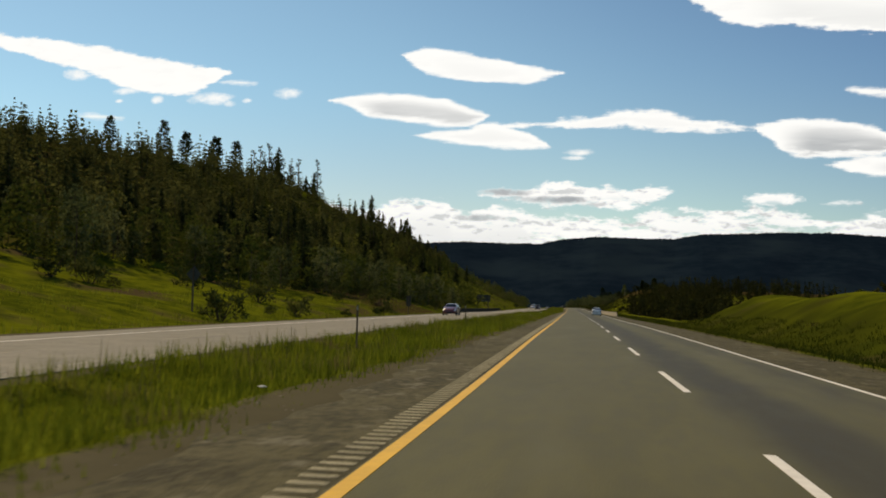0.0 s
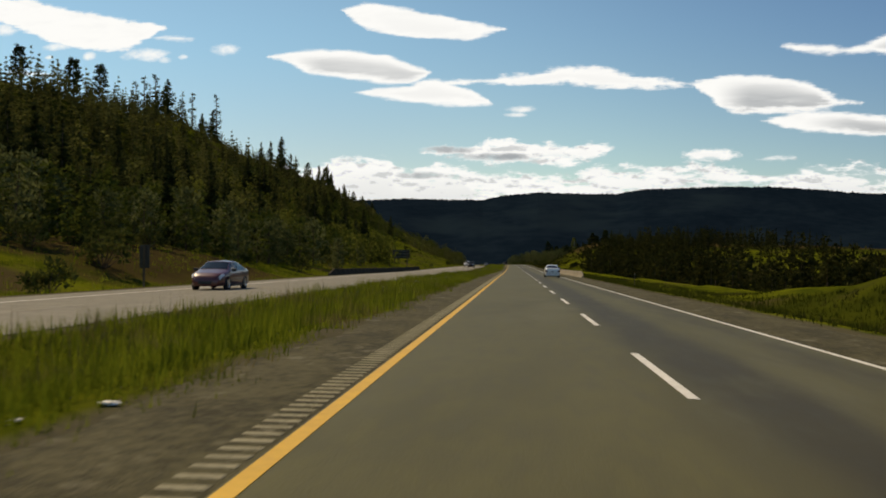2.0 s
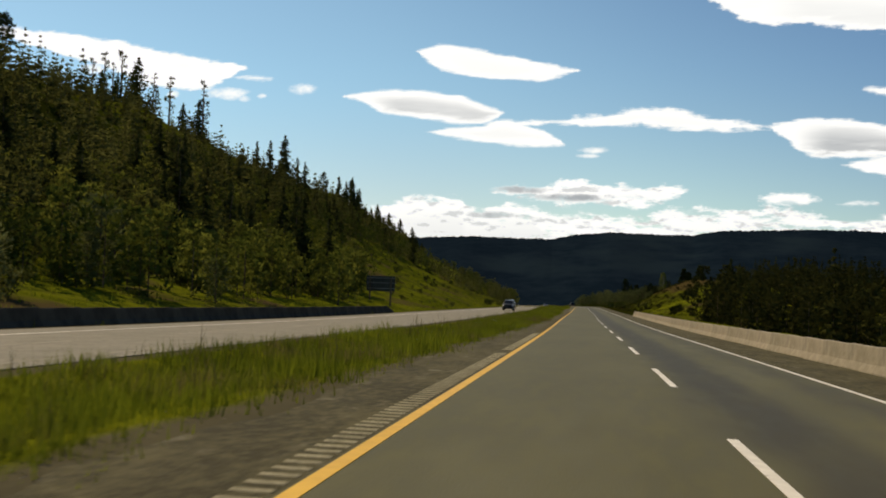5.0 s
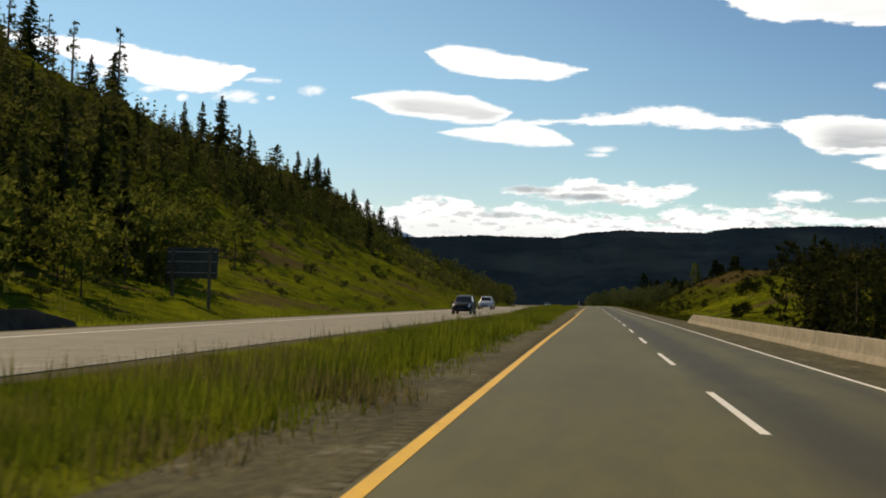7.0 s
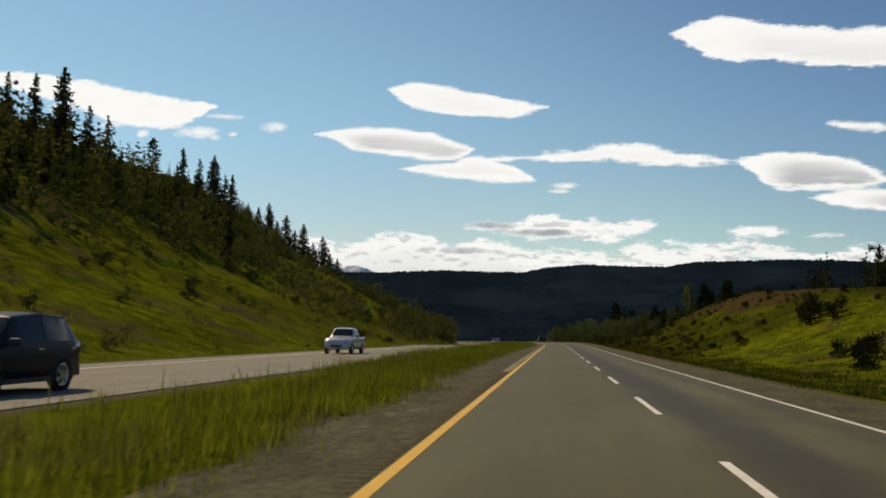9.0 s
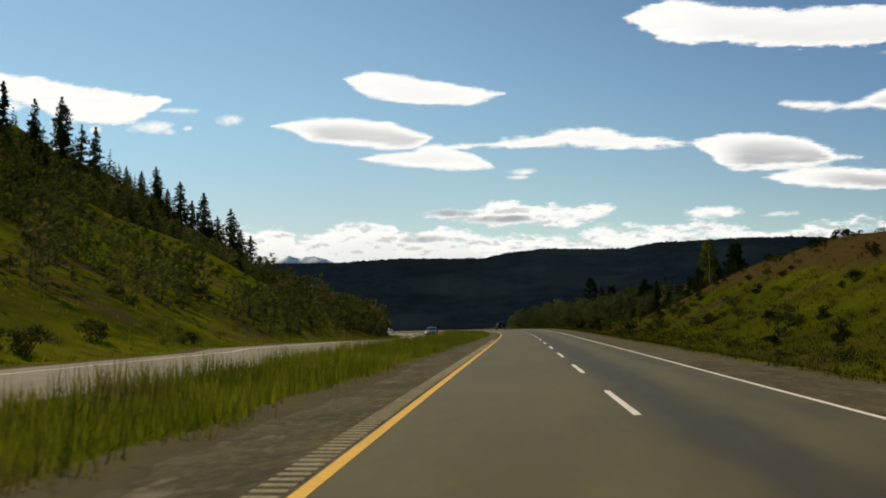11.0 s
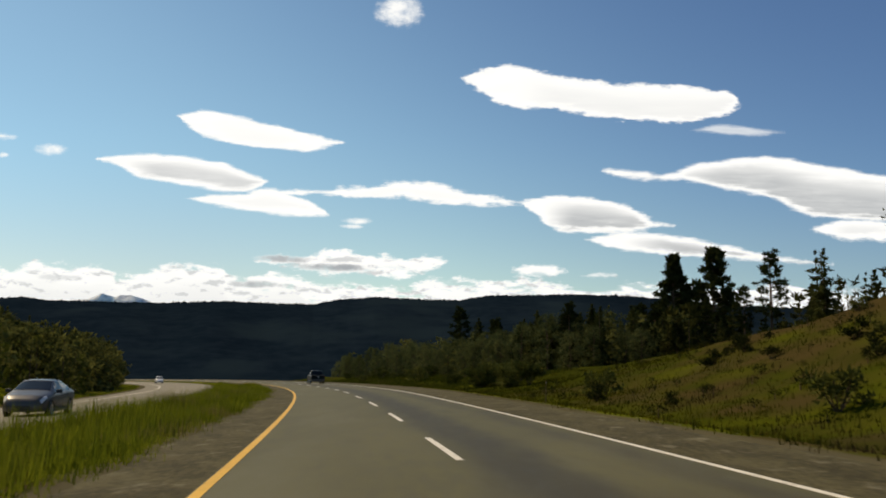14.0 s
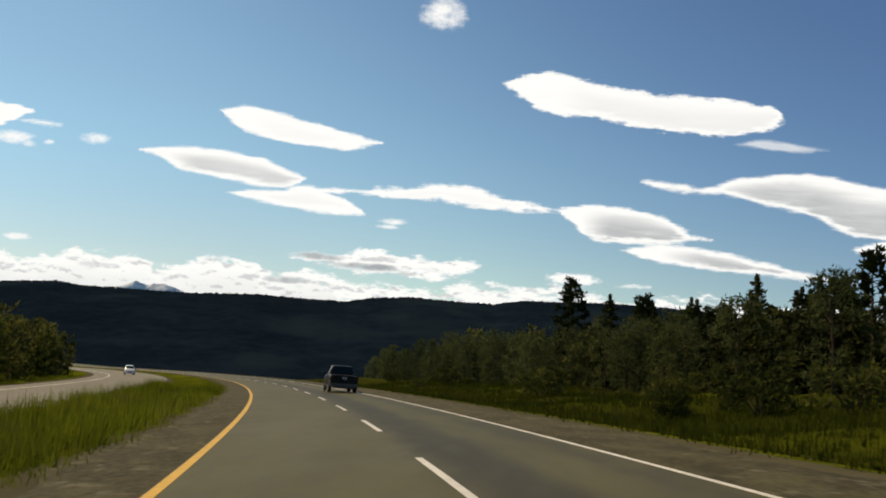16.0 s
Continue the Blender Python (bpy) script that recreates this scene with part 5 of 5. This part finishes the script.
for s, u, note in ((38.8, -5.4, "thin dark marker post in the median grass"), (76, -6.2, "thin dark marker post in the median grass"),
                   (466, 11.7, "thin dark marker post on the grass verge"), (524, 13.4, "thin dark marker post on the grass verge"),
                   (154, 11.6, "thin dark marker post on the grass verge"), (400, -20.5, "thin dark marker post beyond the opposite carriageway")):
    ob = new("marker_post")
    ob.matrix_world = placed(s, u)
    part("stake", POST, ob)
    part("reflector", CAP, ob, "dull reflector plate")
    tagged(ob, note, "marker post", "marker posts")


def crumpled(seed, size):
    bm = bmesh.new()
    bmesh.ops.create_icosphere(bm, subdivisions=2, radius=size)
    r = random.Random(seed)
    for v in bm.verts:
        v.co = Vector((v.co.x * 1.5, v.co.y, v.co.z * 0.35)) * r.uniform(0.7, 1.25)
    return from_bm("litter", bm, M_WHITE)


for i, (s, u, size) in enumerate(((85, -2.05, 0.07), (137, -2.25, 0.055), (22.5, -3.0, 0.05), (47, -3.1, 0.06), (84, -2.4, 0.04))):
    ob = new("litter", crumpled(i, size))
    ob.matrix_world = placed(s, u, size * 0.25, 37 * i)
    tagged(ob, "crumpled piece of white litter on the gravel", "litter")

M_STONE = material("loose_stone", (0.10, 0.085, 0.065), (0.22, 0.19, 0.15), 3.0, 0.9, island=0.5)
# stones on the gravel edge
stone_r = np.random.RandomState(71)
V, F = [], []
for k in range(9000):
    s, u = stone_r.uniform(0, 560), stone_r.choice([stone_r.uniform(-2.75, -1.6), stone_r.uniform(9.9, 10.9)])
    c, z = on_deck(s, u, -0.02), stone_r.choice([0.006, 0.009, 0.013, 0.022])
    a = stone_r.uniform(0, 6.28)
    ring = [(c[0] + z * 1.3 * math.cos(a + q * 1.571), c[1] + z * math.sin(a + q * 1.571), c[2]) for q in range(4)]
    n = len(V)
    V += ring + [(c[0] + z * 0.2, c[1], c[2] + z * 0.9)]
    F += [(n, n + 1, n + 4), (n + 1, n + 2, n + 4), (n + 2, n + 3, n + 4), (n + 3, n, n + 4)]
tagged(new("gravel", mesh_of("gravel", V, F, M_STONE)), "loose pale stones along the gravel edges", "gravel", kind="stuff")
# ---- vehicles ----
def paint(name, colour, rough=0.35, coat=0.6, metal=0.0):
    return material(name, [c * 0.94 for c in colour], [min(1, c * 1.06) for c in colour], 2.0, rough, coat=coat, metal=metal, spread=0.05)


M_CARWHITE = paint("white_car_paint", (0.72, 0.73, 0.72))
M_CARBLACK = material("black_car_paint", (0.010, 0.010, 0.010), (0.013, 0.013, 0.012), 2.0, 0.4, spec=0.14)
M_CARGREY = paint("grey_car_paint", (0.045, 0.045, 0.046), 0.4, 0.2)
M_CARRED = paint("dark_red_car_paint", (0.10, 0.018, 0.015))
M_CARSILVER = paint("silver_car_paint", (0.40, 0.41, 0.42), metal=0.3)
M_GLASS = material("tinted_glass", (0.010, 0.013, 0.015), (0.014, 0.017, 0.019), 2.0, 0.06, spec=0.22)
M_TYRE = material("tyre_rubber", (0.012, 0.012, 0.012), (0.024, 0.023, 0.022), 12.0, 0.85)
M_RIM = material("alloy", (0.45, 0.45, 0.44), (0.60, 0.60, 0.58), 6.0, 0.25, metal=0.9, spread=0.1)
M_TRIM = material("black_plastic", (0.012, 0.012, 0.013), (0.025, 0.025, 0.026), 9.0, 0.6)
M_TAIL = paint("dark_red_lens", (0.055, 0.012, 0.011), 0.12)
M_LAMP = paint("clear_lens", (0.70, 0.70, 0.66), 0.08)
M_STEEL_DARK = material("dull_chrome", (0.05, 0.05, 0.048), (0.09, 0.09, 0.086), 8.0, 0.45, spec=0.3)
M_PLATE = material("plate_enamel", (0.50, 0.51, 0.50), (0.62, 0.62, 0.60), 8.0, 0.4)


def lathe(name, prof, mat, seg=28):
    """Turn a profile of (x, radius) about the x axis."""
    v, f, n = [], [], len(prof)
    for k in range(seg):
        a = 6.28318 * k / seg
        v += [(x, r * math.cos(a), r * math.sin(a)) for x, r in prof]
    for k in range(seg):
        for i in range(n - 1):
            a, b = k * n, ((k + 1) % seg) * n
            f.append((a + i, a + i + 1, b + i + 1, b + i))
    return mesh_of(name, v, f, mat, True)


TYRE = lathe("tyre", [(-0.09, 0.22), (-0.105, 0.26), (-0.10, 0.315), (-0.06, 0.335), (0.06, 0.335), (0.10, 0.315), (0.105, 0.26), (0.09, 0.22)], M_TYRE)
bm_ = bmesh.new()
for k_ in range(6):
    m_ = Matrix.Rotation(k_ * 1.0472, 4, "X") @ Matrix.Translation((0.075, 0, 0.125)) @ Matrix.Diagonal((0.03, 0.055, 0.21, 1))
    bmesh.ops.create_cube(bm_, size=1.0, matrix=m_)
bmesh.ops.create_cone(bm_, cap_ends=True, segments=20, radius1=0.06, radius2=0.05, depth=0.05, matrix=Matrix.Translation((0.08, 0, 0)) @ Matrix.Rotation(1.5708, 4, "Y"))
RIM = from_bm("rim", bm_, M_RIM)
RING = lathe("rim_ring", [(-0.07, 0.20), (0.085, 0.20), (0.10, 0.225), (0.09, 0.235)], M_RIM)
ARCH = lathe("wheel_arch", [(-0.10, 0.385), (0.010, 0.385), (0.014, 0.37), (-0.06, 0.345)], M_TRIM, 24)

SEDAN = dict(length=4.82, width=0.895, floor=0.19, rear_wheel=1.02, front_wheel=3.80, cabin=(0.62, 1.62, 2.75, 3.62), wheel=1.0,
             top=[(0, 0.66), (0.04, 0.93), (0.14, 1.065), (0.62, 1.09), (1.62, 1.425), (2.15, 1.47), (2.75, 1.43), (3.62, 1.03), (4.45, 0.86), (4.72, 0.72), (4.82, 0.50)],
             belt=[(0, 0.62), (0.04, 0.84), (0.2, 0.95), (1.0, 0.985), (2.5, 0.94), (3.6, 0.92), (4.4, 0.78), (4.82, 0.48)],
             plan=[(0, 0.70), (0.06, 0.78), (0.25, 0.84), (0.7, 0.885), (2.4, 0.895), (3.8, 0.88), (4.4, 0.80), (4.7, 0.68), (4.82, 0.52)], roof=0.60)
SUV = dict(length=4.5, width=0.90, floor=0.25, rear_wheel=0.9, front_wheel=3.55, cabin=(0.12, 0.55, 2.55, 3.30), wheel=1.08,
           top=[(0, 0.75), (0.04, 1.15), (0.12, 1.22), (0.55, 1.66), (1.6, 1.72), (2.55, 1.64), (3.30, 1.12), (4.2, 0.98), (4.42, 0.82), (4.5, 0.55)],
           belt=[(0, 0.72), (0.06, 1.05), (2.5, 1.05), (3.3, 1.0), (4.2, 0.88), (4.5, 0.52)],
           plan=[(0, 0.74), (0.1, 0.84), (0.6, 0.89), (2.4, 0.90), (3.7, 0.88), (4.25, 0.78), (4.5, 0.56)], roof=0.66)
PICKUP = dict(length=5.4, width=1.0, floor=0.36, rear_wheel=1.15, front_wheel=4.45, cabin=(1.95, 2.10, 3.15, 3.75), wheel=1.18,
              top=[(0, 0.80), (0.03, 1.18), (1.93, 1.20), (1.95, 1.25), (2.10, 1.80), (2.5, 1.86), (3.15, 1.80), (3.75, 1.24), (5.1, 1.12), (5.33, 0.95), (5.4, 0.60)],
              belt=[(0, 0.78), (0.03, 1.17), (1.9, 1.18), (3.7, 1.17), (5.1, 1.02), (5.4, 0.58)],
              plan=[(0, 0.90), (0.05, 0.95), (1.0, 0.97), (4.6, 0.96), (5.15, 0.90), (5.4, 0.78)], roof=0.68)


def along_of(table, y):
    return float(np.interp(y, [a for a, _ in table], [b for _, b in table]))


def section(c, y):
    """Half outline of the body at y: from the floor round the flank to the top's middle."""
    w, belt, top, (c0, c1, c2, c3) = along_of(c["plan"], y), along_of(c["belt"], y), along_of(c["top"], y), c["cabin"]
    f = min(c["floor"] + 0.03, belt - 0.1)
    inside = smooth(y, c0 - 0.05, c1) * smooth(-y, -c3 - 0.05, -c2)
    we = w * 0.84 * (1 - inside) + c["roof"] * inside
    ze = max(belt + 0.01, top - 0.05 + 0.01 * inside)
    wm = w * 0.9 * (1 - inside) + (we * 0.55 + w * 0.44) * inside
    zm = belt + (ze - belt) * 0.52
    mid = f + (belt - f) * 0.55
    return [(0, f), (w * 0.86, f), (w * 0.965, f + 0.06), (w, mid), (w * 0.995, belt - 0.07), (w * 0.965, belt), (wm, zm), (we, ze), (we * 0.86, top - 0.02), (we * 0.45, top - 0.004), (0, top)]


def car(kind, c, body_mat, label, s, u, turn=0.0, plate=True, category="car", mirror=None, open_bed=False):
    root = new(kind)
    L = c["length"]
    ys = sorted({*np.linspace(0, L, 30).tolist(), *[a for a, _ in c["top"]], 0.02})
    v, f = [], []
    for y in ys:
        half = section(c, y)
        v += [(x, y - L / 2, z) for x, z in half] + [(-x, y - L / 2, z) for x, z in half[-2:0:-1]]
    n = 20
    for j in range(len(ys) - 1):
        for i in range(n):
            f.append((j * n + i, (j + 1) * n + i, (j + 1) * n + (i + 1) % n, j * n + (i + 1) % n))
    f += [tuple(range(n)), tuple(range(len(ys) * n - 1, (len(ys) - 1) * n - 1, -1))]
    body = part("body", mesh_of("body", v, f, body_mat, True), root)

    def skin(name, y0, y1, i0, i1, out, mat, nx=5, side=1, shrink=0.06):
        """A pane that follows the body between two outline points, set just proud of it."""
        pv = []
        yy = np.linspace(y0, y1, 9)
        for y in yy:
            sec = np.array(section(c, y))
            for t in np.linspace(i0 + shrink, i1 - shrink, nx):
                k = min(int(t), len(sec) - 2)
                p = sec[k] * (1 - (t - k)) + sec[k + 1] * (t - k)
                d = sec[k + 1] - sec[k]
                nrm = np.array((-d[1], d[0])) * -1
                nrm = nrm / (np.linalg.norm(nrm) + 1e-9)
                pv.append((side * (p[0] + nrm[0] * out), y - L / 2, p[1] + nrm[1] * out))
        return part(name, mesh_of(name, pv, sheet_faces(9, nx), mat, True), root)

    c0, c1, c2, c3 = c["cabin"]
    half_win = (c1 + c2) / 2 + 0.05
    for side in (1, -1):
        skin("side_window", max(c0 + 0.25, c1 - 0.55), half_win - 0.05, 5, 7, 0.007, M_GLASS, side=side, shrink=0.14)
        skin("side_window", half_win + 0.05, c3 - 0.45, 5, 7, 0.007, M_GLASS, side=side, shrink=0.14)

    def pane(name, y0, y1):
        pv = []
        for y in np.linspace(y0, y1, 7):
            sec = np.array(section(c, y))
            half = [(sec[k][0] * 0.96, sec[k][1] + 0.009) for k in (7, 8, 9, 10)]
            pv += [(x, y - L / 2, z) for x, z in half] + [(-x, y - L / 2, z) for x, z in half[2::-1]]
        return part(name, mesh_of(name, pv, sheet_faces(7, 7), M_GLASS, True), root)

    pane("rear_window", c0 + 0.05 * (c1 - c0), c1 - 0.10 * (c1 - c0))
    pane("windshield", c2 + 0.08 * (c3 - c2), c3 - 0.06 * (c3 - c2))
    k = c["wheel"]
    for y in (c["rear_wheel"], c["front_wheel"]):
        for side in (1, -1):
            x = along_of(c["plan"], y) - 0.095
            m = Matrix.Translation((side * x, y - L / 2, 0.335 * k)) @ Matrix.Rotation(0 if side > 0 else math.pi, 4, "Z")
            w = new("wheel", TYRE)
            w.parent, w.matrix_local = root, m @ Matrix.Diagonal((1, k, k, 1))
            part("rim", RIM, w, "bright alloy rim")
            part("rim_ring", RING, w)
            a = new("wheel_arch", ARCH)
            a.parent, a.matrix_local = root, Matrix.Translation((side * (x + 0.085), y - L / 2, 0.345 * k)) @ Matrix.Rotation(0 if side > 0 else math.pi, 4, "Z") @ Matrix.Diagonal((1, k, k, 1))
    wr, wf = along_of(c["plan"], 0.06), along_of(c["plan"], L - 0.12)
    zt, zb = along_of(c["belt"], 0.06), along_of(c["belt"], L - 0.12)
    for side in (1, -1):
        skin("taillight", 0.03, 0.34, 3.3, 5.2, 0.010, M_TAIL, side=side, shrink=0.0)
        skin("headlight", L - 0.55, L - 0.16, 4.0, 6.2, 0.010, M_LAMP, side=side, shrink=0.0)
        xr = sorted((side * (wr - 0.20), side * (wr + 0.01)))
        part("taillight", boxes("taillight", [(*xr, -L / 2 - 0.012, -L / 2 + 0.05, zt - 0.22, zt - 0.02)], M_TAIL, 0.02), root, "dark red tail lamp")
        y_m = c3 - 0.35
        xm = along_of(c["plan"], y_m)
        xs = sorted((side * (xm - 0.02), side * (xm + 0.22)))
        zm = along_of(c["belt"], y_m)
        part("mirror", boxes("mirror", [(*xs, y_m - L / 2 - 0.06, y_m - L / 2 + 0.06, zm + 0.0, zm + 0.15)], mirror or M_TRIM, 0.04), root, "black door mirror")
        for y in (c1 - 0.1, half_win + 0.25):
            xh = along_of(c["plan"], y)
            xs = sorted((side * (xh - 0.01), side * (xh + 0.022)))
            part("door_handle", boxes("door_handle", [(*xs, y - L / 2 - 0.09, y - L / 2 + 0.09, along_of(c["belt"], y) - 0.14, along_of(c["belt"], y) - 0.10)], M_TRIM if body_mat is not M_CARBLACK else M_RIM, 0.008), root)
        xs = sorted((side * (c["width"] - 0.005), side * (c["width"] + 0.012)))
        part("side_moulding", boxes("side_moulding", [(*xs, c["rear_wheel"] + 0.5 - L / 2, c["front_wheel"] - 0.5 - L / 2, 0.50, 0.545)], body_mat, 0.006), root)
        xs = sorted((side * (c["width"] - 0.06), side * (c["width"] - 0.015)))
        part("sill", boxes("sill", [(*xs, c["rear_wheel"] + 0.42 - L / 2, c["front_wheel"] - 0.42 - L / 2, c["floor"] - 0.01, c["floor"] + 0.10)], M_TRIM, 0.015), root)
    part("rear_bumper", boxes("rear_bumper", [(-wr * 0.98, wr * 0.98, -L / 2 - 0.035, -L / 2 + 0.10, c["floor"] + 0.05, c["floor"] + 0.30)], M_STEEL_DARK if open_bed else body_mat, 0.03), root)
    part("valance", boxes("valance", [(-wr * 0.8, wr * 0.8, -L / 2 - 0.02, -L / 2 + 0.2, c["floor"] - 0.03, c["floor"] + 0.08)], M_TRIM, 0.015), root)
    part("bumper_seam", boxes("bumper_seam", [(-wr * 0.9, wr * 0.9, -L / 2 - 0.014, -L / 2 + 0.02, c["floor"] + 0.302, c["floor"] + 0.318)], M_TRIM), root)
    if not open_bed:
        part("boot_lid_lip", boxes("boot_lid_lip", [(-wr * 0.86, wr * 0.86, 0.055 - L / 2, 0.15 - L / 2, along_of(c["top"], 0.10) - 0.01, along_of(c["top"], 0.10) + 0.03)], body_mat, 0.012), root)
    part("grille", boxes("grille", [(-wf * 0.5, wf * 0.5, L / 2 - 0.06, L / 2 + 0.01, zb - 0.26, zb - 0.10)], M_TRIM, 0.02), root)
    if plate:
        p = part("number_plate", boxes("number_plate", [(-0.16, 0.16, -L / 2 - 0.045, -L / 2 - 0.03, zt - 0.24, zt - 0.09)], M_PLATE, 0.004), root)
        part("plate_bar", boxes("plate_bar", [(-0.11, 0.11, -L / 2 - 0.05, -L / 2 - 0.0452, zt - 0.19, zt - 0.13)], M_TRIM), p)
    if open_bed:
        part("bed_liner", boxes("bed_liner", [(-0.80, 0.80, -L / 2 + 0.10, c0 - L / 2 - 0.06, 1.204, 1.212)], M_TRIM), root)
        part("tailgate", boxes("tailgate", [(-0.72, 0.72, -L / 2 - 0.02, -L / 2 + 0.02, 0.72, 1.17)], body_mat, 0.02), root)
    root.matrix_world = placed(s, u, 0.006, turn)
    return tagged(root, label, category)


car("sedan_car", SEDAN, M_CARWHITE, "white four-door sedan driving in the outer lane", 186.8, 6.05)
car("pickup_truck", PICKUP, M_CARBLACK, "dark pickup truck seen from behind in the outer lane", 607.0, 6.2, category="truck", open_bed=True)
car("sedan_car", SEDAN, M_CARRED, "dark red oncoming sedan on the opposite carriageway", 123.0, -13.4, 180)
car("suv_car", SUV, M_CARBLACK, "black oncoming hatchback on the opposite carriageway", 331.0, -10.1, 180)
car("pickup_truck", PICKUP, M_CARSILVER, "silver oncoming pickup truck on the opposite carriageway", 378.5, -13.4, 180, category="truck", open_bed=True)
car("sedan_car", SEDAN, M_CARGREY, "dark grey oncoming sedan on the opposite carriageway", 516.0, -10.3, 180)
car("suv_car", SUV, M_CARWHITE, "white oncoming utility car on the opposite carriageway", 722.0, -12.0, 180)
# ---- rumble strip: milled grooves beside the yellow line ----
flat_bar = [(-0.165, -0.062, 0), (0.165, -0.062, 0), (0.165, 0.062, 0), (-0.165, 0.062, 0), (-0.15, -0.05, 0.006), (0.15, -0.05, 0.006), (0.15, 0.05, 0.006), (-0.15, 0.05, 0.006)]
bar_faces = [(4, 5, 6, 7), (0, 1, 5, 4), (1, 2, 6, 5), (2, 3, 7, 6), (3, 0, 4, 7)]
M_FADED = material("worn_groove", (0.085, 0.079, 0.050), (0.125, 0.115, 0.075), 14.0, 0.95, 0.5, 70.0)
GROOVE = mesh_of("groove", flat_bar, bar_faces, M_RUMBLE)
strip_root = bpy.data.objects["shoulder"]
V, F, worn = [], [], []
for s in np.arange(-12.0, 462.0, 0.30):
    if 205 < s % 240 < 207:
        continue
    m = placed(s, -0.31, -0.003)
    if 88 <= s < 178:
        ob = new("groove", GROOVE)
        ob.parent, ob.matrix_world = strip_root, m
    else:
        n = len(V)
        V += [m @ Vector(p) for p in flat_bar]
        F += [tuple(i + n for i in f) for f in bar_faces]
        worn += [1 if 225 < s < 350 else 0] * len(bar_faces)
joined = new("rumble_strip", mesh_of("rumble_strip", [tuple(v) for v in V], F, [M_RUMBLE, M_FADED], index=worn))
tagged(joined, "pale milled rumble strip grooves beside the yellow line", "rumble strip", kind="stuff")
